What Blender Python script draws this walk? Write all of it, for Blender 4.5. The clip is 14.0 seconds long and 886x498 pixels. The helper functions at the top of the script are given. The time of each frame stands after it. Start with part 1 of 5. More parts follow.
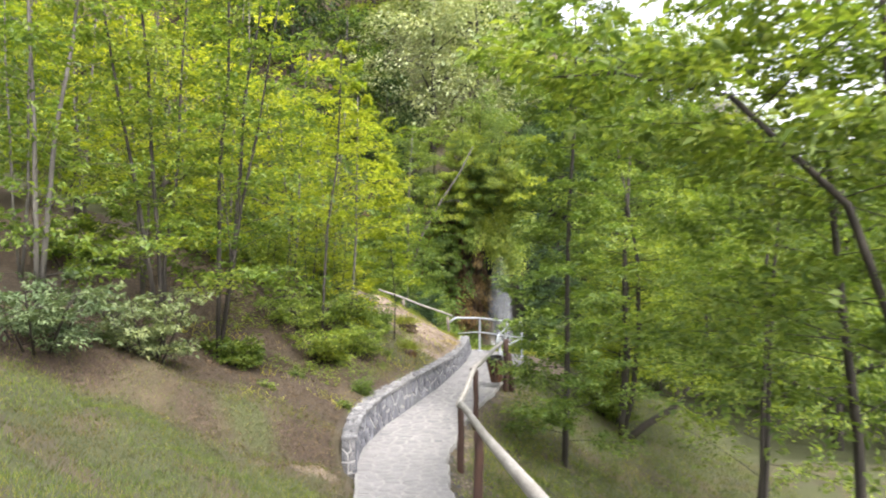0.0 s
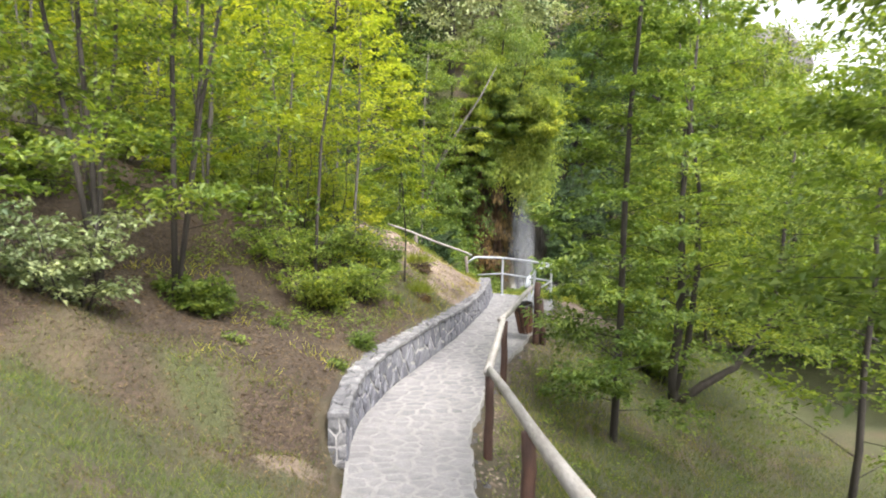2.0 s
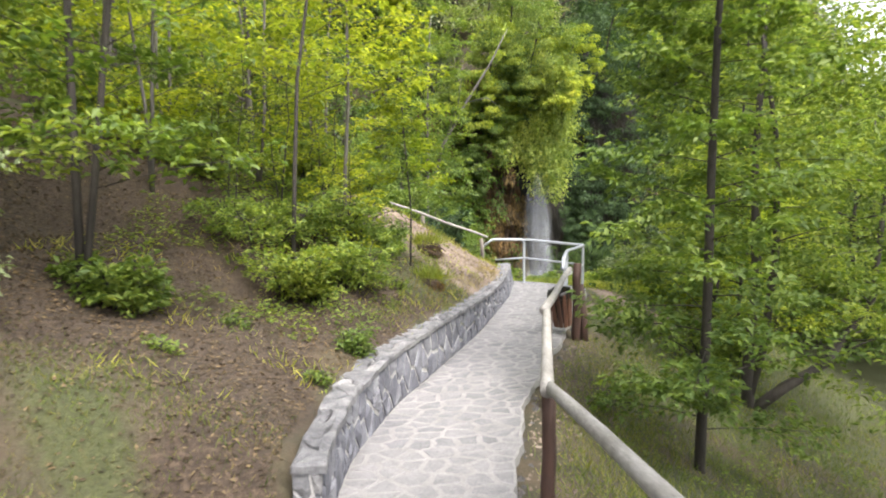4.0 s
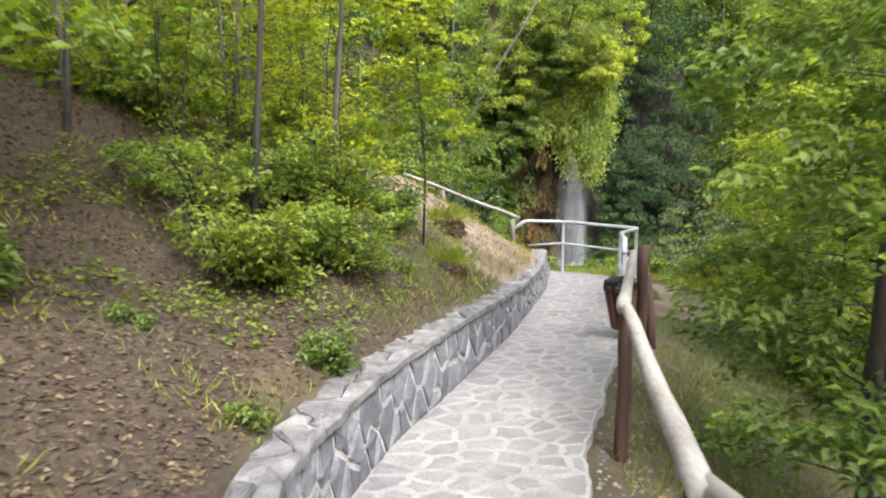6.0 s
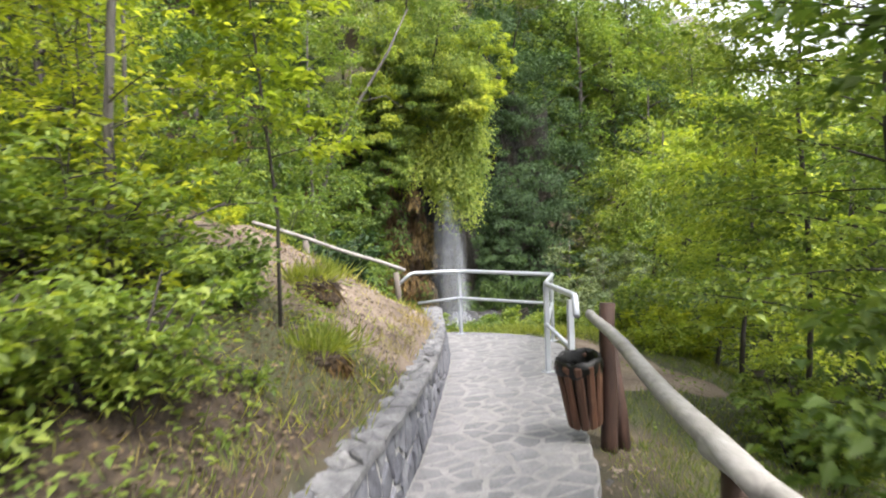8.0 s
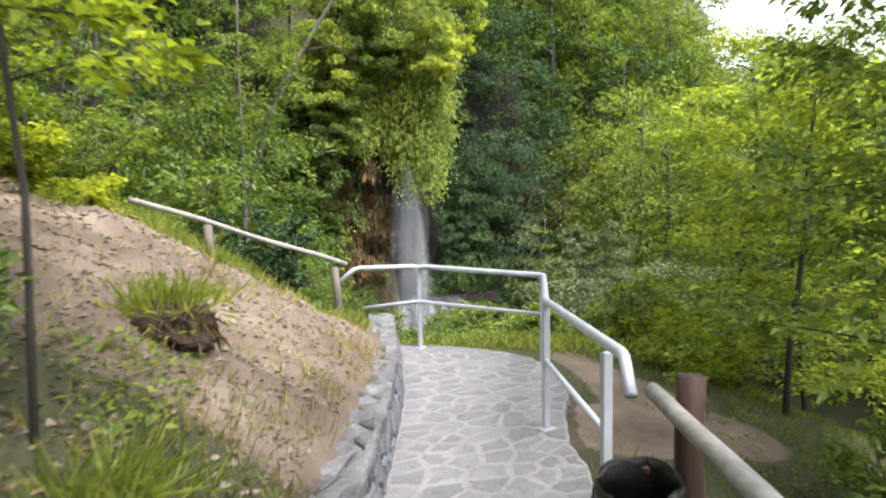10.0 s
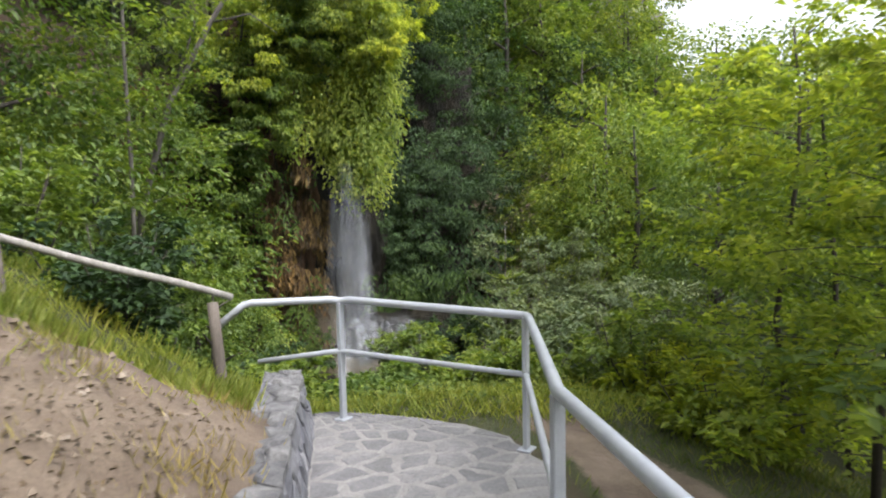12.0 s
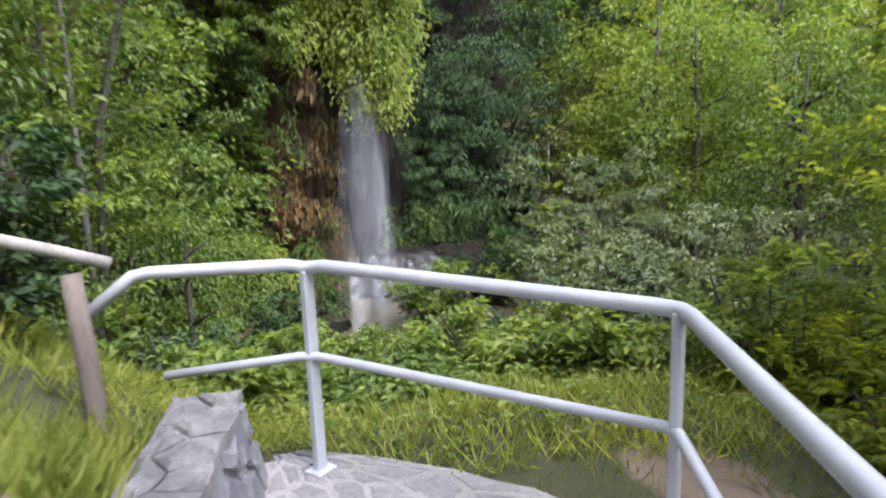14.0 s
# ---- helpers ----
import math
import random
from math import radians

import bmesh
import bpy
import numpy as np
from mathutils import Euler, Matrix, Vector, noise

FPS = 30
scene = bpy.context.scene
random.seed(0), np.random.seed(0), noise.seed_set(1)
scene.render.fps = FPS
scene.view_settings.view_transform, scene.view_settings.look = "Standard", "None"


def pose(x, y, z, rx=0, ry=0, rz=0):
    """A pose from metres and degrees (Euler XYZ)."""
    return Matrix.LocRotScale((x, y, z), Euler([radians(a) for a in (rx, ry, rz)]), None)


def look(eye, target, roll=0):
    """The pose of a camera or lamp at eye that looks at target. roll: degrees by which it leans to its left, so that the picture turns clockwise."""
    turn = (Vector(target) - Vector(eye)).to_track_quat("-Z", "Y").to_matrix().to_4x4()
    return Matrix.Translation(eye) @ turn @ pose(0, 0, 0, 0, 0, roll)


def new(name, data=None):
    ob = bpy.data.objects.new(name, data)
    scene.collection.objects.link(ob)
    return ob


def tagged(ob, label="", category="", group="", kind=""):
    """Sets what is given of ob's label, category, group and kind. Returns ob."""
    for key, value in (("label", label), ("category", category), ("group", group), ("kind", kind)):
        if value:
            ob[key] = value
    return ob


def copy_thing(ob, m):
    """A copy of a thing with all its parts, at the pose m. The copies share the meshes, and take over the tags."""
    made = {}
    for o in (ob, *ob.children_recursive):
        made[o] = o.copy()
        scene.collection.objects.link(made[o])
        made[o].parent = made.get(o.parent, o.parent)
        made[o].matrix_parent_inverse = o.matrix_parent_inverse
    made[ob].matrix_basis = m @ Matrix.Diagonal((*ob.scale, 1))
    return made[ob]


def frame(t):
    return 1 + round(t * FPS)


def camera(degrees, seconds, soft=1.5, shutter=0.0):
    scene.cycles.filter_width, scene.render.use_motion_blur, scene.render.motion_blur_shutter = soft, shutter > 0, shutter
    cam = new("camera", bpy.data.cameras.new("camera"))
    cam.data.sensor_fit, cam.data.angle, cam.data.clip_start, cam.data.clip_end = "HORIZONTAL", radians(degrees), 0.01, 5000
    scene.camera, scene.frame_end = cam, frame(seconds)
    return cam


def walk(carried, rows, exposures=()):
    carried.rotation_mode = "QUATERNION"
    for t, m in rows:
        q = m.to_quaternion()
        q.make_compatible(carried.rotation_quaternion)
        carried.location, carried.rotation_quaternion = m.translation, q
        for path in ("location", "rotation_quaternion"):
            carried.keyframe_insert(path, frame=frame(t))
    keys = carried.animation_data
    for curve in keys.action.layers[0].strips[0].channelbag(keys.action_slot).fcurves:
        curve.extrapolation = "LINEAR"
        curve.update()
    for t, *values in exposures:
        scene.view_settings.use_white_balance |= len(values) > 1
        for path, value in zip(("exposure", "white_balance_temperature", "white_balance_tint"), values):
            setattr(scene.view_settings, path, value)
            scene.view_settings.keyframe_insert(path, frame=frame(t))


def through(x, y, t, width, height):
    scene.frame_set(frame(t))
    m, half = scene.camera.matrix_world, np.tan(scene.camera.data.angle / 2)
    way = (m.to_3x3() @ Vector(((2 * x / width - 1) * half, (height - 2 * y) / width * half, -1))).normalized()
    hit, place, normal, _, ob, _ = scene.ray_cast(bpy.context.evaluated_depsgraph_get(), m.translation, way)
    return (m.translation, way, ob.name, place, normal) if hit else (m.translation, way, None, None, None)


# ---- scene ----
cam = camera(65.1, 14.0, soft=2.0, shutter=0.55)
PATH = [
    (0, (-1.211, 0.561, 3.04), (-1.085, 2.557, 3.012), 0.4),
    (0.5, (-1.209, 1.225, 2.99), (-1.144, 3.224, 2.949), -0.3),
    (1, (-1.128, 1.82, 2.931), (-1.04, 3.815, 2.831), 0.3),
    (1.5, (-1.146, 2.388, 2.876), (-1.114, 4.38, 2.706), 1.0),
    (2, (-1.158, 2.897, 2.73), (-1.072, 4.886, 2.532), 1.1),
    (2.5, (-1.202, 3.499, 2.577), (-1.173, 5.491, 2.402), 0.3),
    (3, (-1.167, 4.046, 2.493), (-1.089, 6.033, 2.276), 0.5),
    (3.2, (-1.197, 4.274, 2.454), (-1.138, 6.261, 2.231), 0.0),
    (5.3, (-1.135, 6.655, 1.968), (-1.026, 8.642, 1.775), -0.8),
    (5.5, (-1.106, 6.871, 1.956), (-0.98, 8.856, 1.749), -0.3),
    (6, (-1.113, 7.413, 1.803), (-1.108, 9.399, 1.57), 0.5),
    (6.5, (-1.085, 8.016, 1.66), (-1.019, 10.007, 1.491), -0.9),
    (7, (-1.162, 8.619, 1.64), (-0.965, 10.604, 1.491), -1.0),
    (7.5, (-1.107, 9.252, 1.637), (-0.757, 11.212, 1.458), -2.4),
    (8, (-1.121, 9.889, 1.705), (-0.729, 11.848, 1.604), -2.2),
    (8.2, (-1.079, 10.142, 1.734), (-0.649, 12.093, 1.633), -2.6),
    (10.3, (-0.489, 12.519, 1.782), (0.024, 14.442, 1.58), -1.2),
    (10.5, (-0.428, 12.727, 1.775), (0.111, 14.642, 1.57), -1.5),
    (11, (-0.265, 13.309, 1.752), (0.325, 15.213, 1.589), -1.4),
    (11.5, (-0.056, 13.888, 1.715), (0.559, 15.786, 1.569), -1.3),
    (12, (0.133, 14.441, 1.677), (0.767, 16.33, 1.503), -1.2),
    (12.5, (0.286, 15.01, 1.658), (0.895, 16.903, 1.449), -0.2),
    (13, (0.45, 15.545, 1.566), (1.051, 17.434, 1.301), -0.9),
    (13.5, (0.571, 16.088, 1.515), (1.132, 17.986, 1.222), -1.7),
    (14, (0.767, 16.651, 1.46), (1.319, 18.535, 1.079), -2.1),
]
walk(cam, [(t, look(eye, target, roll)) for t, eye, target, roll in PATH],
     exposures=[(0, 2.16, 6550, 13), (8, 2.16, 6450, 13), (10.5, 1.97, 6350, 13), (11.2, 1.78, 6350, 12), (12.2, 1.58, 6300, 13), (13.0, 1.88, 6150, 16), (13.4, 1.97, 6050, 18), (14, 1.9, 6000, 19)])

# ---- light ----
world = bpy.data.worlds.new("overcast_sky")
scene.world = world
world.use_nodes = True
wn, wl = world.node_tree.nodes, world.node_tree.links
sky = wn.new("ShaderNodeTexSky")
sky.sky_type = "NISHITA"
sky.sun_disc = False
SUN_EL, SUN_AZ = 58.0, 152.0
sky.sun_elevation, sky.sun_rotation = radians(SUN_EL), radians(SUN_AZ)
sky.air_density, sky.dust_density, sky.ozone_density = 1.0, 4.0, 1.0
pale = wn.new("ShaderNodeHueSaturation")
pale.inputs["Saturation"].default_value = 0.25
wl.new(sky.outputs["Color"], pale.inputs["Color"])
wl.new(pale.outputs["Color"], wn["Background"].inputs["Color"])
wn["Background"].inputs["Strength"].default_value = 0.15
sun_data = bpy.data.lights.new("sun", "SUN")
sun_data.energy, sun_data.angle, sun_data.color = 1.5, radians(25), (1.0, 0.95, 0.87)
sun_ob = new("sun", sun_data)
az, el = radians(SUN_AZ), radians(SUN_EL)
toward = Vector((math.sin(az) * math.cos(el), math.cos(az) * math.cos(el), math.sin(el)))
sun_ob.matrix_world = look(toward * 60, (0, 0, 0))

# ---- materials ----


def material(name):
    m = bpy.data.materials.new(name)
    m.use_nodes = True
    return m, m.node_tree.nodes, m.node_tree.links, m.node_tree.nodes["Principled BSDF"]


def noise_node(nodes, links, scale, detail=6.0, rough=0.6, coord="Object"):
    c = nodes.new("ShaderNodeTexCoord")
    n = nodes.new("ShaderNodeTexNoise")
    n.inputs["Scale"].default_value = scale
    n.inputs["Detail"].default_value = detail
    n.inputs["Roughness"].default_value = rough
    links.new(c.outputs[coord], n.inputs["Vector"])
    return n


def ramp_node(nodes, links, fac, stops):
    r = nodes.new("ShaderNodeValToRGB")
    while len(r.color_ramp.elements) < len(stops):
        r.color_ramp.elements.new(0.5)
    for e, (p, c) in zip(r.color_ramp.elements, stops):
        e.position, e.color = p, (*c, 1)
    links.new(fac, r.inputs["Fac"])
    return r


def mix_node(nodes, links, fac, a, b, mode="MIX"):
    m = nodes.new("ShaderNodeMix")
    m.data_type, m.blend_type = "RGBA", mode
    if isinstance(fac, float):
        m.inputs["Factor"].default_value = fac
    else:
        links.new(fac, m.inputs["Factor"])
    for key, v in (("A", a), ("B", b)):
        if isinstance(v, tuple):
            m.inputs[key].default_value = (*v, 1)
        else:
            links.new(v, m.inputs[key])
    return m.outputs["Result"]


def bump_node(nodes, links, height, bsdf, strength, distance):
    b = nodes.new("ShaderNodeBump")
    b.inputs["Strength"].default_value, b.inputs["Distance"].default_value = strength, distance
    links.new(height, b.inputs["Height"])
    links.new(b.outputs["Normal"], bsdf.inputs["Normal"])


def surface(name, stops, scale, fine=6.0, rough=0.85, bump=0.4, distance=0.01, vary=0.0, metal=0.0, coord="Object", stretch=None, grainy=0.8):
    """Broad colour noise times fine grain, with a bump of the grain; vary: how far pieces differ."""
    m, n, l, b = material(name)
    broad = noise_node(n, l, scale, coord=coord)
    grain = noise_node(n, l, scale * fine, 8.0, 0.7, coord=coord)
    if stretch:
        for node in (broad, grain):
            mp = n.new("ShaderNodeMapping")
            mp.inputs["Scale"].default_value = stretch
            l.new(node.inputs["Vector"].links[0].from_socket, mp.inputs["Vector"])
            l.new(mp.outputs["Vector"], node.inputs["Vector"])
    colour = ramp_node(n, l, broad.outputs["Fac"], stops).outputs["Color"]
    speck = ramp_node(n, l, grain.outputs["Fac"], [(0.3, (0.62, 0.62, 0.62)), (0.7, (1.3, 1.3, 1.3))]).outputs["Color"]
    colour = mix_node(n, l, grainy, colour, speck, "MULTIPLY")
    if vary:
        info = n.new("ShaderNodeObjectInfo")
        tone = ramp_node(n, l, info.outputs["Random"], [(0.0, (1 - vary, 1 - vary, 1 - vary * 0.9)), (0.5, (1, 1, 1)), (1.0, (1 + vary, 1 + vary * 0.93, 1 + vary * 0.82))]).outputs["Color"]
        colour = mix_node(n, l, 1.0, colour, tone, "MULTIPLY")
    l.new(colour, b.inputs["Base Color"])
    b.inputs["Roughness"].default_value, b.inputs["Metallic"].default_value = rough, metal
    bump_node(n, l, grain.outputs["Fac"], b, bump, distance)
    return m


def leaf_material(name, dark, mid, light, through=0.4, gloss=0.6, spread=0.25):
    """Leaves differ one by one and tree by tree; some light passes through them."""
    m, n, l, b = material(name)
    geo = n.new("ShaderNodeNewGeometry")
    info = n.new("ShaderNodeObjectInfo")
    col = ramp_node(n, l, geo.outputs["Random Per Island"], [(0.0, dark), (0.5, mid), (1.0, light)]).outputs["Color"]
    tone = ramp_node(n, l, info.outputs["Random"], [(0.0, (1 - spread, 1 - spread * 0.7, 1 - spread)), (1.0, (1 + spread, 1 + spread * 0.7, 1.0))]).outputs["Color"]
    col = mix_node(n, l, 1.0, col, tone, "MULTIPLY")
    patch = noise_node(n, l, 0.9, 3.0)
    shade = ramp_node(n, l, patch.outputs["Fac"], [(0.3, (0.78, 0.86, 0.9)), (0.7, (1.2, 1.12, 0.9))]).outputs["Color"]
    col = mix_node(n, l, 1.0, col, shade, "MULTIPLY")
    l.new(col, b.inputs["Base Color"])
    b.inputs["Roughness"].default_value = gloss
    tr = n.new("ShaderNodeBsdfTranslucent")
    warm = mix_node(n, l, 1.0, col, (1.3, 1.28, 0.6), "MULTIPLY")
    l.new(warm, tr.inputs["Color"])
    mx = n.new("ShaderNodeMixShader")
    mx.inputs["Fac"].default_value = through
    l.new(b.outputs["BSDF"], mx.inputs[1])
    l.new(tr.outputs["BSDF"], mx.inputs[2])
    l.new(mx.outputs["Shader"], n["Material Output"].inputs["Surface"])
    return m


M_PAVE = surface("pale_flagstone", [(0.25, (0.116, 0.115, 0.119)), (0.55, (0.159, 0.157, 0.162)), (0.8, (0.205, 0.200, 0.205))], 5.0, 9.0, 0.8, 0.5, 0.006, vary=0.14)
M_JOINT = surface("path_mortar", [(0.3, (0.178, 0.174, 0.171)), (0.7, (0.248, 0.242, 0.237))], 4.0, 14.0, 0.9, 0.5, 0.006)
M_WALLSTONE = surface("grey_wall_stone", [(0.25, (0.073, 0.076, 0.090)), (0.55, (0.137, 0.141, 0.162)), (0.8, (0.222, 0.226, 0.237))], 6.0, 7.0, 0.85, 0.7, 0.012, vary=0.3)
M_COPING = surface("grey_coping_stone", [(0.28, (0.073, 0.074, 0.079)), (0.5, (0.147, 0.148, 0.155)), (0.72, (0.24, 0.239, 0.243))], 7.0, 7.0, 0.88, 1.0, 0.02, vary=0.2)
M_MORTAR = surface("wall_mortar", [(0.3, (0.30, 0.296, 0.288)), (0.7, (0.44, 0.43, 0.415))], 6.0, 9.0, 0.9, 0.6, 0.008)
M_LOG = surface("weathered_log", [(0.25, (0.161, 0.149, 0.133)), (0.55, (0.242, 0.232, 0.216)), (0.8, (0.301, 0.294, 0.276))], 5.0, 6.0, 0.85, 0.6, 0.006, stretch=(3, 0.5, 1))
M_POST = surface("brown_stained_wood", [(0.25, (0.014, 0.006, 0.004)), (0.55, (0.040, 0.017, 0.010)), (0.8, (0.078, 0.037, 0.023))], 7.0, 6.0, 0.75, 0.6, 0.006, stretch=(2, 2, 0.3))
M_SLAT = surface("red_brown_slat", [(0.25, (0.028, 0.012, 0.007)), (0.55, (0.080, 0.034, 0.018)), (0.8, (0.135, 0.065, 0.036))], 6.0, 6.0, 0.7, 0.6, 0.006, vary=0.3, stretch=(2, 2, 0.3))
M_OLDPOST = surface("grey_brown_wood", [(0.25, (0.062, 0.050, 0.045)), (0.6, (0.120, 0.101, 0.087)), (0.85, (0.158, 0.141, 0.127))], 7.0, 6.0, 0.85, 0.6, 0.006, stretch=(2, 2, 0.3))
M_METAL = surface("silver_painted_steel", [(0.3, (0.338, 0.361, 0.403)), (0.7, (0.419, 0.443, 0.490))], 9.0, 9.0, 0.42, 0.05, 0.001, metal=0.25, grainy=0.15)
M_BAG = surface("black_bin_liner", [(0.3, (0.002, 0.002, 0.002)), (0.7, (0.005, 0.005, 0.005))], 14.0, 4.0, 0.3, 0.5, 0.01, grainy=0.2)
M_BAG.node_tree.nodes["Principled BSDF"].inputs["Specular IOR Level"].default_value = 0.35
M_BARK = surface("grey_bark", [(0.25, (0.05, 0.045, 0.04)), (0.55, (0.10, 0.092, 0.08)), (0.8, (0.17, 0.16, 0.14))], 9.0, 5.0, 0.9, 0.8, 0.01, stretch=(1, 1, 0.3))
M_DARKBARK = surface("dark_bark", [(0.25, (0.018, 0.016, 0.014)), (0.55, (0.04, 0.034, 0.028)), (0.8, (0.08, 0.07, 0.06))], 9.0, 5.0, 0.9, 0.8, 0.01, stretch=(1, 1, 0.3))
M_TUFA = surface("mossy_brown_rock", [(0.25, (0.012, 0.012, 0.008)), (0.42, (0.038, 0.026, 0.014)), (0.52, (0.10, 0.052, 0.024)), (0.62, (0.15, 0.085, 0.045)), (0.75, (0.035, 0.042, 0.012))], 3.2, 6.0, 0.9, 1.0, 0.25, stretch=(1.8, 1.8, 1.1))
# wet rock, taken nearly to black so its colour carries the gorge's shade
M_SHADED_WETROCK = surface("wet_rock_with_gorge_shade", [(0.28, (0.006, 0.006, 0.005)), (0.5, (0.016, 0.015, 0.011)), (0.72, (0.042, 0.034, 0.022))], 3.0, 6.0, 0.7, 1.0, 0.2)
M_SHADED_WETROCK.node_tree.nodes["Principled BSDF"].inputs["Specular IOR Level"].default_value = 0.2
M_ROCK = surface("pale_grey_rock", [(0.25, (0.10, 0.095, 0.09)), (0.6, (0.19, 0.182, 0.175)), (0.85, (0.26, 0.25, 0.235))], 2.5, 6.0, 0.9, 1.0, 0.25)

L_YELLOW = leaf_material("yellow_green_leaf", (0.125, 0.172, 0.022), (0.225, 0.28, 0.036), (0.345, 0.385, 0.060), 0.68)
L_FRESH = leaf_material("fresh_green_leaf", (0.070, 0.118, 0.022), (0.132, 0.19, 0.038), (0.215, 0.27, 0.062), 0.52)
L_MID = leaf_material("mid_green_leaf", (0.062, 0.110, 0.024), (0.114, 0.176, 0.040), (0.185, 0.248, 0.066), 0.5)
# dark green with the deep shade of the gorge put into the leaf colour
L_DARK = leaf_material("gorge_shade_green_leaf", (0.014, 0.036, 0.013), (0.028, 0.062, 0.021), (0.052, 0.095, 0.030), 0.3, 0.75)
L_PALE = leaf_material("pale_grey_green_leaf", (0.085, 0.125, 0.068), (0.135, 0.18, 0.105), (0.20, 0.25, 0.15), 0.3, 0.7)
L_SILVER = leaf_material("silvery_leaf", (0.19, 0.24, 0.15), (0.29, 0.34, 0.23), (0.40, 0.45, 0.32), 0.3, 0.7)
L_BRIGHT = leaf_material("bright_green_leaf", (0.125, 0.185, 0.030), (0.225, 0.285, 0.050), (0.355, 0.41, 0.085), 0.62)
L_DEEP = leaf_material("deep_green_leaf", (0.034, 0.070, 0.014), (0.066, 0.118, 0.024), (0.120, 0.180, 0.042), 0.45, 0.55)
L_GREY = leaf_material("grey_green_leaf", (0.060, 0.088, 0.046), (0.098, 0.132, 0.072), (0.155, 0.188, 0.108), 0.35, 0.7)
L_GRASS = leaf_material("grass_blade", (0.20, 0.26, 0.050), (0.34, 0.39, 0.090), (0.50, 0.50, 0.20), 0.68, 0.7)
L_LAWN = leaf_material("dry_lawn_blade", (0.034, 0.052, 0.011), (0.066, 0.076, 0.020), (0.145, 0.115, 0.050), 0.4, 0.8)
L_MEADOW = leaf_material("meadow_blade", (0.058, 0.100, 0.018), (0.112, 0.160, 0.032), (0.22, 0.225, 0.072), 0.5, 0.7)
L_STRAW = leaf_material("dry_grass_blade", (0.16, 0.135, 0.055), (0.26, 0.215, 0.09), (0.36, 0.31, 0.15), 0.4, 0.7)
L_MOSS = leaf_material("hanging_moss_strand", (0.03, 0.022, 0.010), (0.095, 0.055, 0.024), (0.20, 0.13, 0.05), 0.2, 0.8)
L_LITTER = leaf_material("fallen_leaf", (0.027, 0.018, 0.011), (0.070, 0.046, 0.028), (0.17, 0.122, 0.080), 0.1, 0.85)

# soil: the weights of sand, leaf litter and turf are laid down with the ground
M_SOIL, sn, sl, sb = material("hillside_soil")
kinds = sn.new("ShaderNodeVertexColor")
kinds.layer_name = "soil"
parts_rgb = sn.new("ShaderNodeSeparateColor")
sl.new(kinds.outputs["Color"], parts_rgb.inputs["Color"])
n_big = noise_node(sn, sl, 1.6, 8.0, 0.65)
n_fine = noise_node(sn, sl, 22.0, 8.0, 0.75)
n_grit = noise_node(sn, sl, 75.0, 4.0, 0.7)
humus = ramp_node(sn, sl, n_big.outputs["Fac"], [(0.3, (0.030, 0.030, 0.013)), (0.5, (0.060, 0.049, 0.026)), (0.7, (0.096, 0.071, 0.043))]).outputs["Color"]
sand = ramp_node(sn, sl, n_big.outputs["Fac"], [(0.3, (0.090, 0.064, 0.045)), (0.55, (0.190, 0.146, 0.108)), (0.75, (0.29, 0.235, 0.185))]).outputs["Color"]
litter = ramp_node(sn, sl, n_fine.outputs["Fac"], [(0.32, (0.016, 0.011, 0.007)), (0.5, (0.042, 0.028, 0.017)), (0.68, (0.106, 0.075, 0.050))]).outputs["Color"]
turf = ramp_node(sn, sl, n_fine.outputs["Fac"], [(0.3, (0.026, 0.035, 0.010)), (0.55, (0.052, 0.058, 0.019)), (0.75, (0.098, 0.082, 0.038))]).outputs["Color"]


def edge(weight):
    add = sn.new("ShaderNodeMath")
    add.operation = "MULTIPLY_ADD"
    sl.new(n_fine.outputs["Fac"], add.inputs[0])
    add.inputs[1].default_value = 0.9
    off = sn.new("ShaderNodeMath")
    off.operation = "ADD"
    sl.new(weight, off.inputs[0])
    off.inputs[1].default_value = -0.45
    sl.new(off.outputs[0], add.inputs[2])
    return ramp_node(sn, sl, add.outputs[0], [(0.38, (0, 0, 0)), (0.62, (1, 1, 1))]).outputs["Color"]


soil = mix_node(sn, sl, edge(parts_rgb.outputs["Green"]), humus, litter)
soil = mix_node(sn, sl, edge(parts_rgb.outputs["Blue"]), soil, turf)
soil = mix_node(sn, sl, edge(parts_rgb.outputs["Red"]), soil, sand)
grit = ramp_node(sn, sl, n_grit.outputs["Fac"], [(0.3, (0.6, 0.6, 0.6)), (0.7, (1.3, 1.3, 1.3))]).outputs["Color"]
sl.new(mix_node(sn, sl, 0.7, soil, grit, "MULTIPLY"), sb.inputs["Base Color"])
sb.inputs["Roughness"].default_value = 0.95
bump_node(sn, sl, n_fine.outputs["Fac"], sb, 0.8, 0.04)

# falling water: thin veils, mostly see-through, ragged by streaks
M_WATER, qn, ql, qb = material("falling_water")
streak = noise_node(qn, ql, 3.0, 8.0, 0.75)
mp = qn.new("ShaderNodeMapping")
mp.inputs["Scale"].default_value = (4.5, 4.5, 0.55)
ql.new(streak.inputs["Vector"].links[0].from_socket, mp.inputs["Vector"])
ql.new(mp.outputs["Vector"], streak.inputs["Vector"])
qb.inputs["Base Color"].default_value = (0.62, 0.66, 0.72, 1)
qb.inputs["Roughness"].default_value = 0.5
cover = ramp_node(qn, ql, streak.outputs["Fac"], [(0.40, (0.01, 0.01, 0.01)), (0.78, (0.11, 0.11, 0.11))])
across = qn.new("ShaderNodeSeparateXYZ")
own = qn.new("ShaderNodeTexCoord")
ql.new(own.outputs["Generated"], across.inputs["Vector"])
rim = ramp_node(qn, ql, across.outputs["X"], [(0.0, (0, 0, 0)), (0.4, (1, 1, 1)), (0.6, (1, 1, 1)), (1.0, (0, 0, 0))])
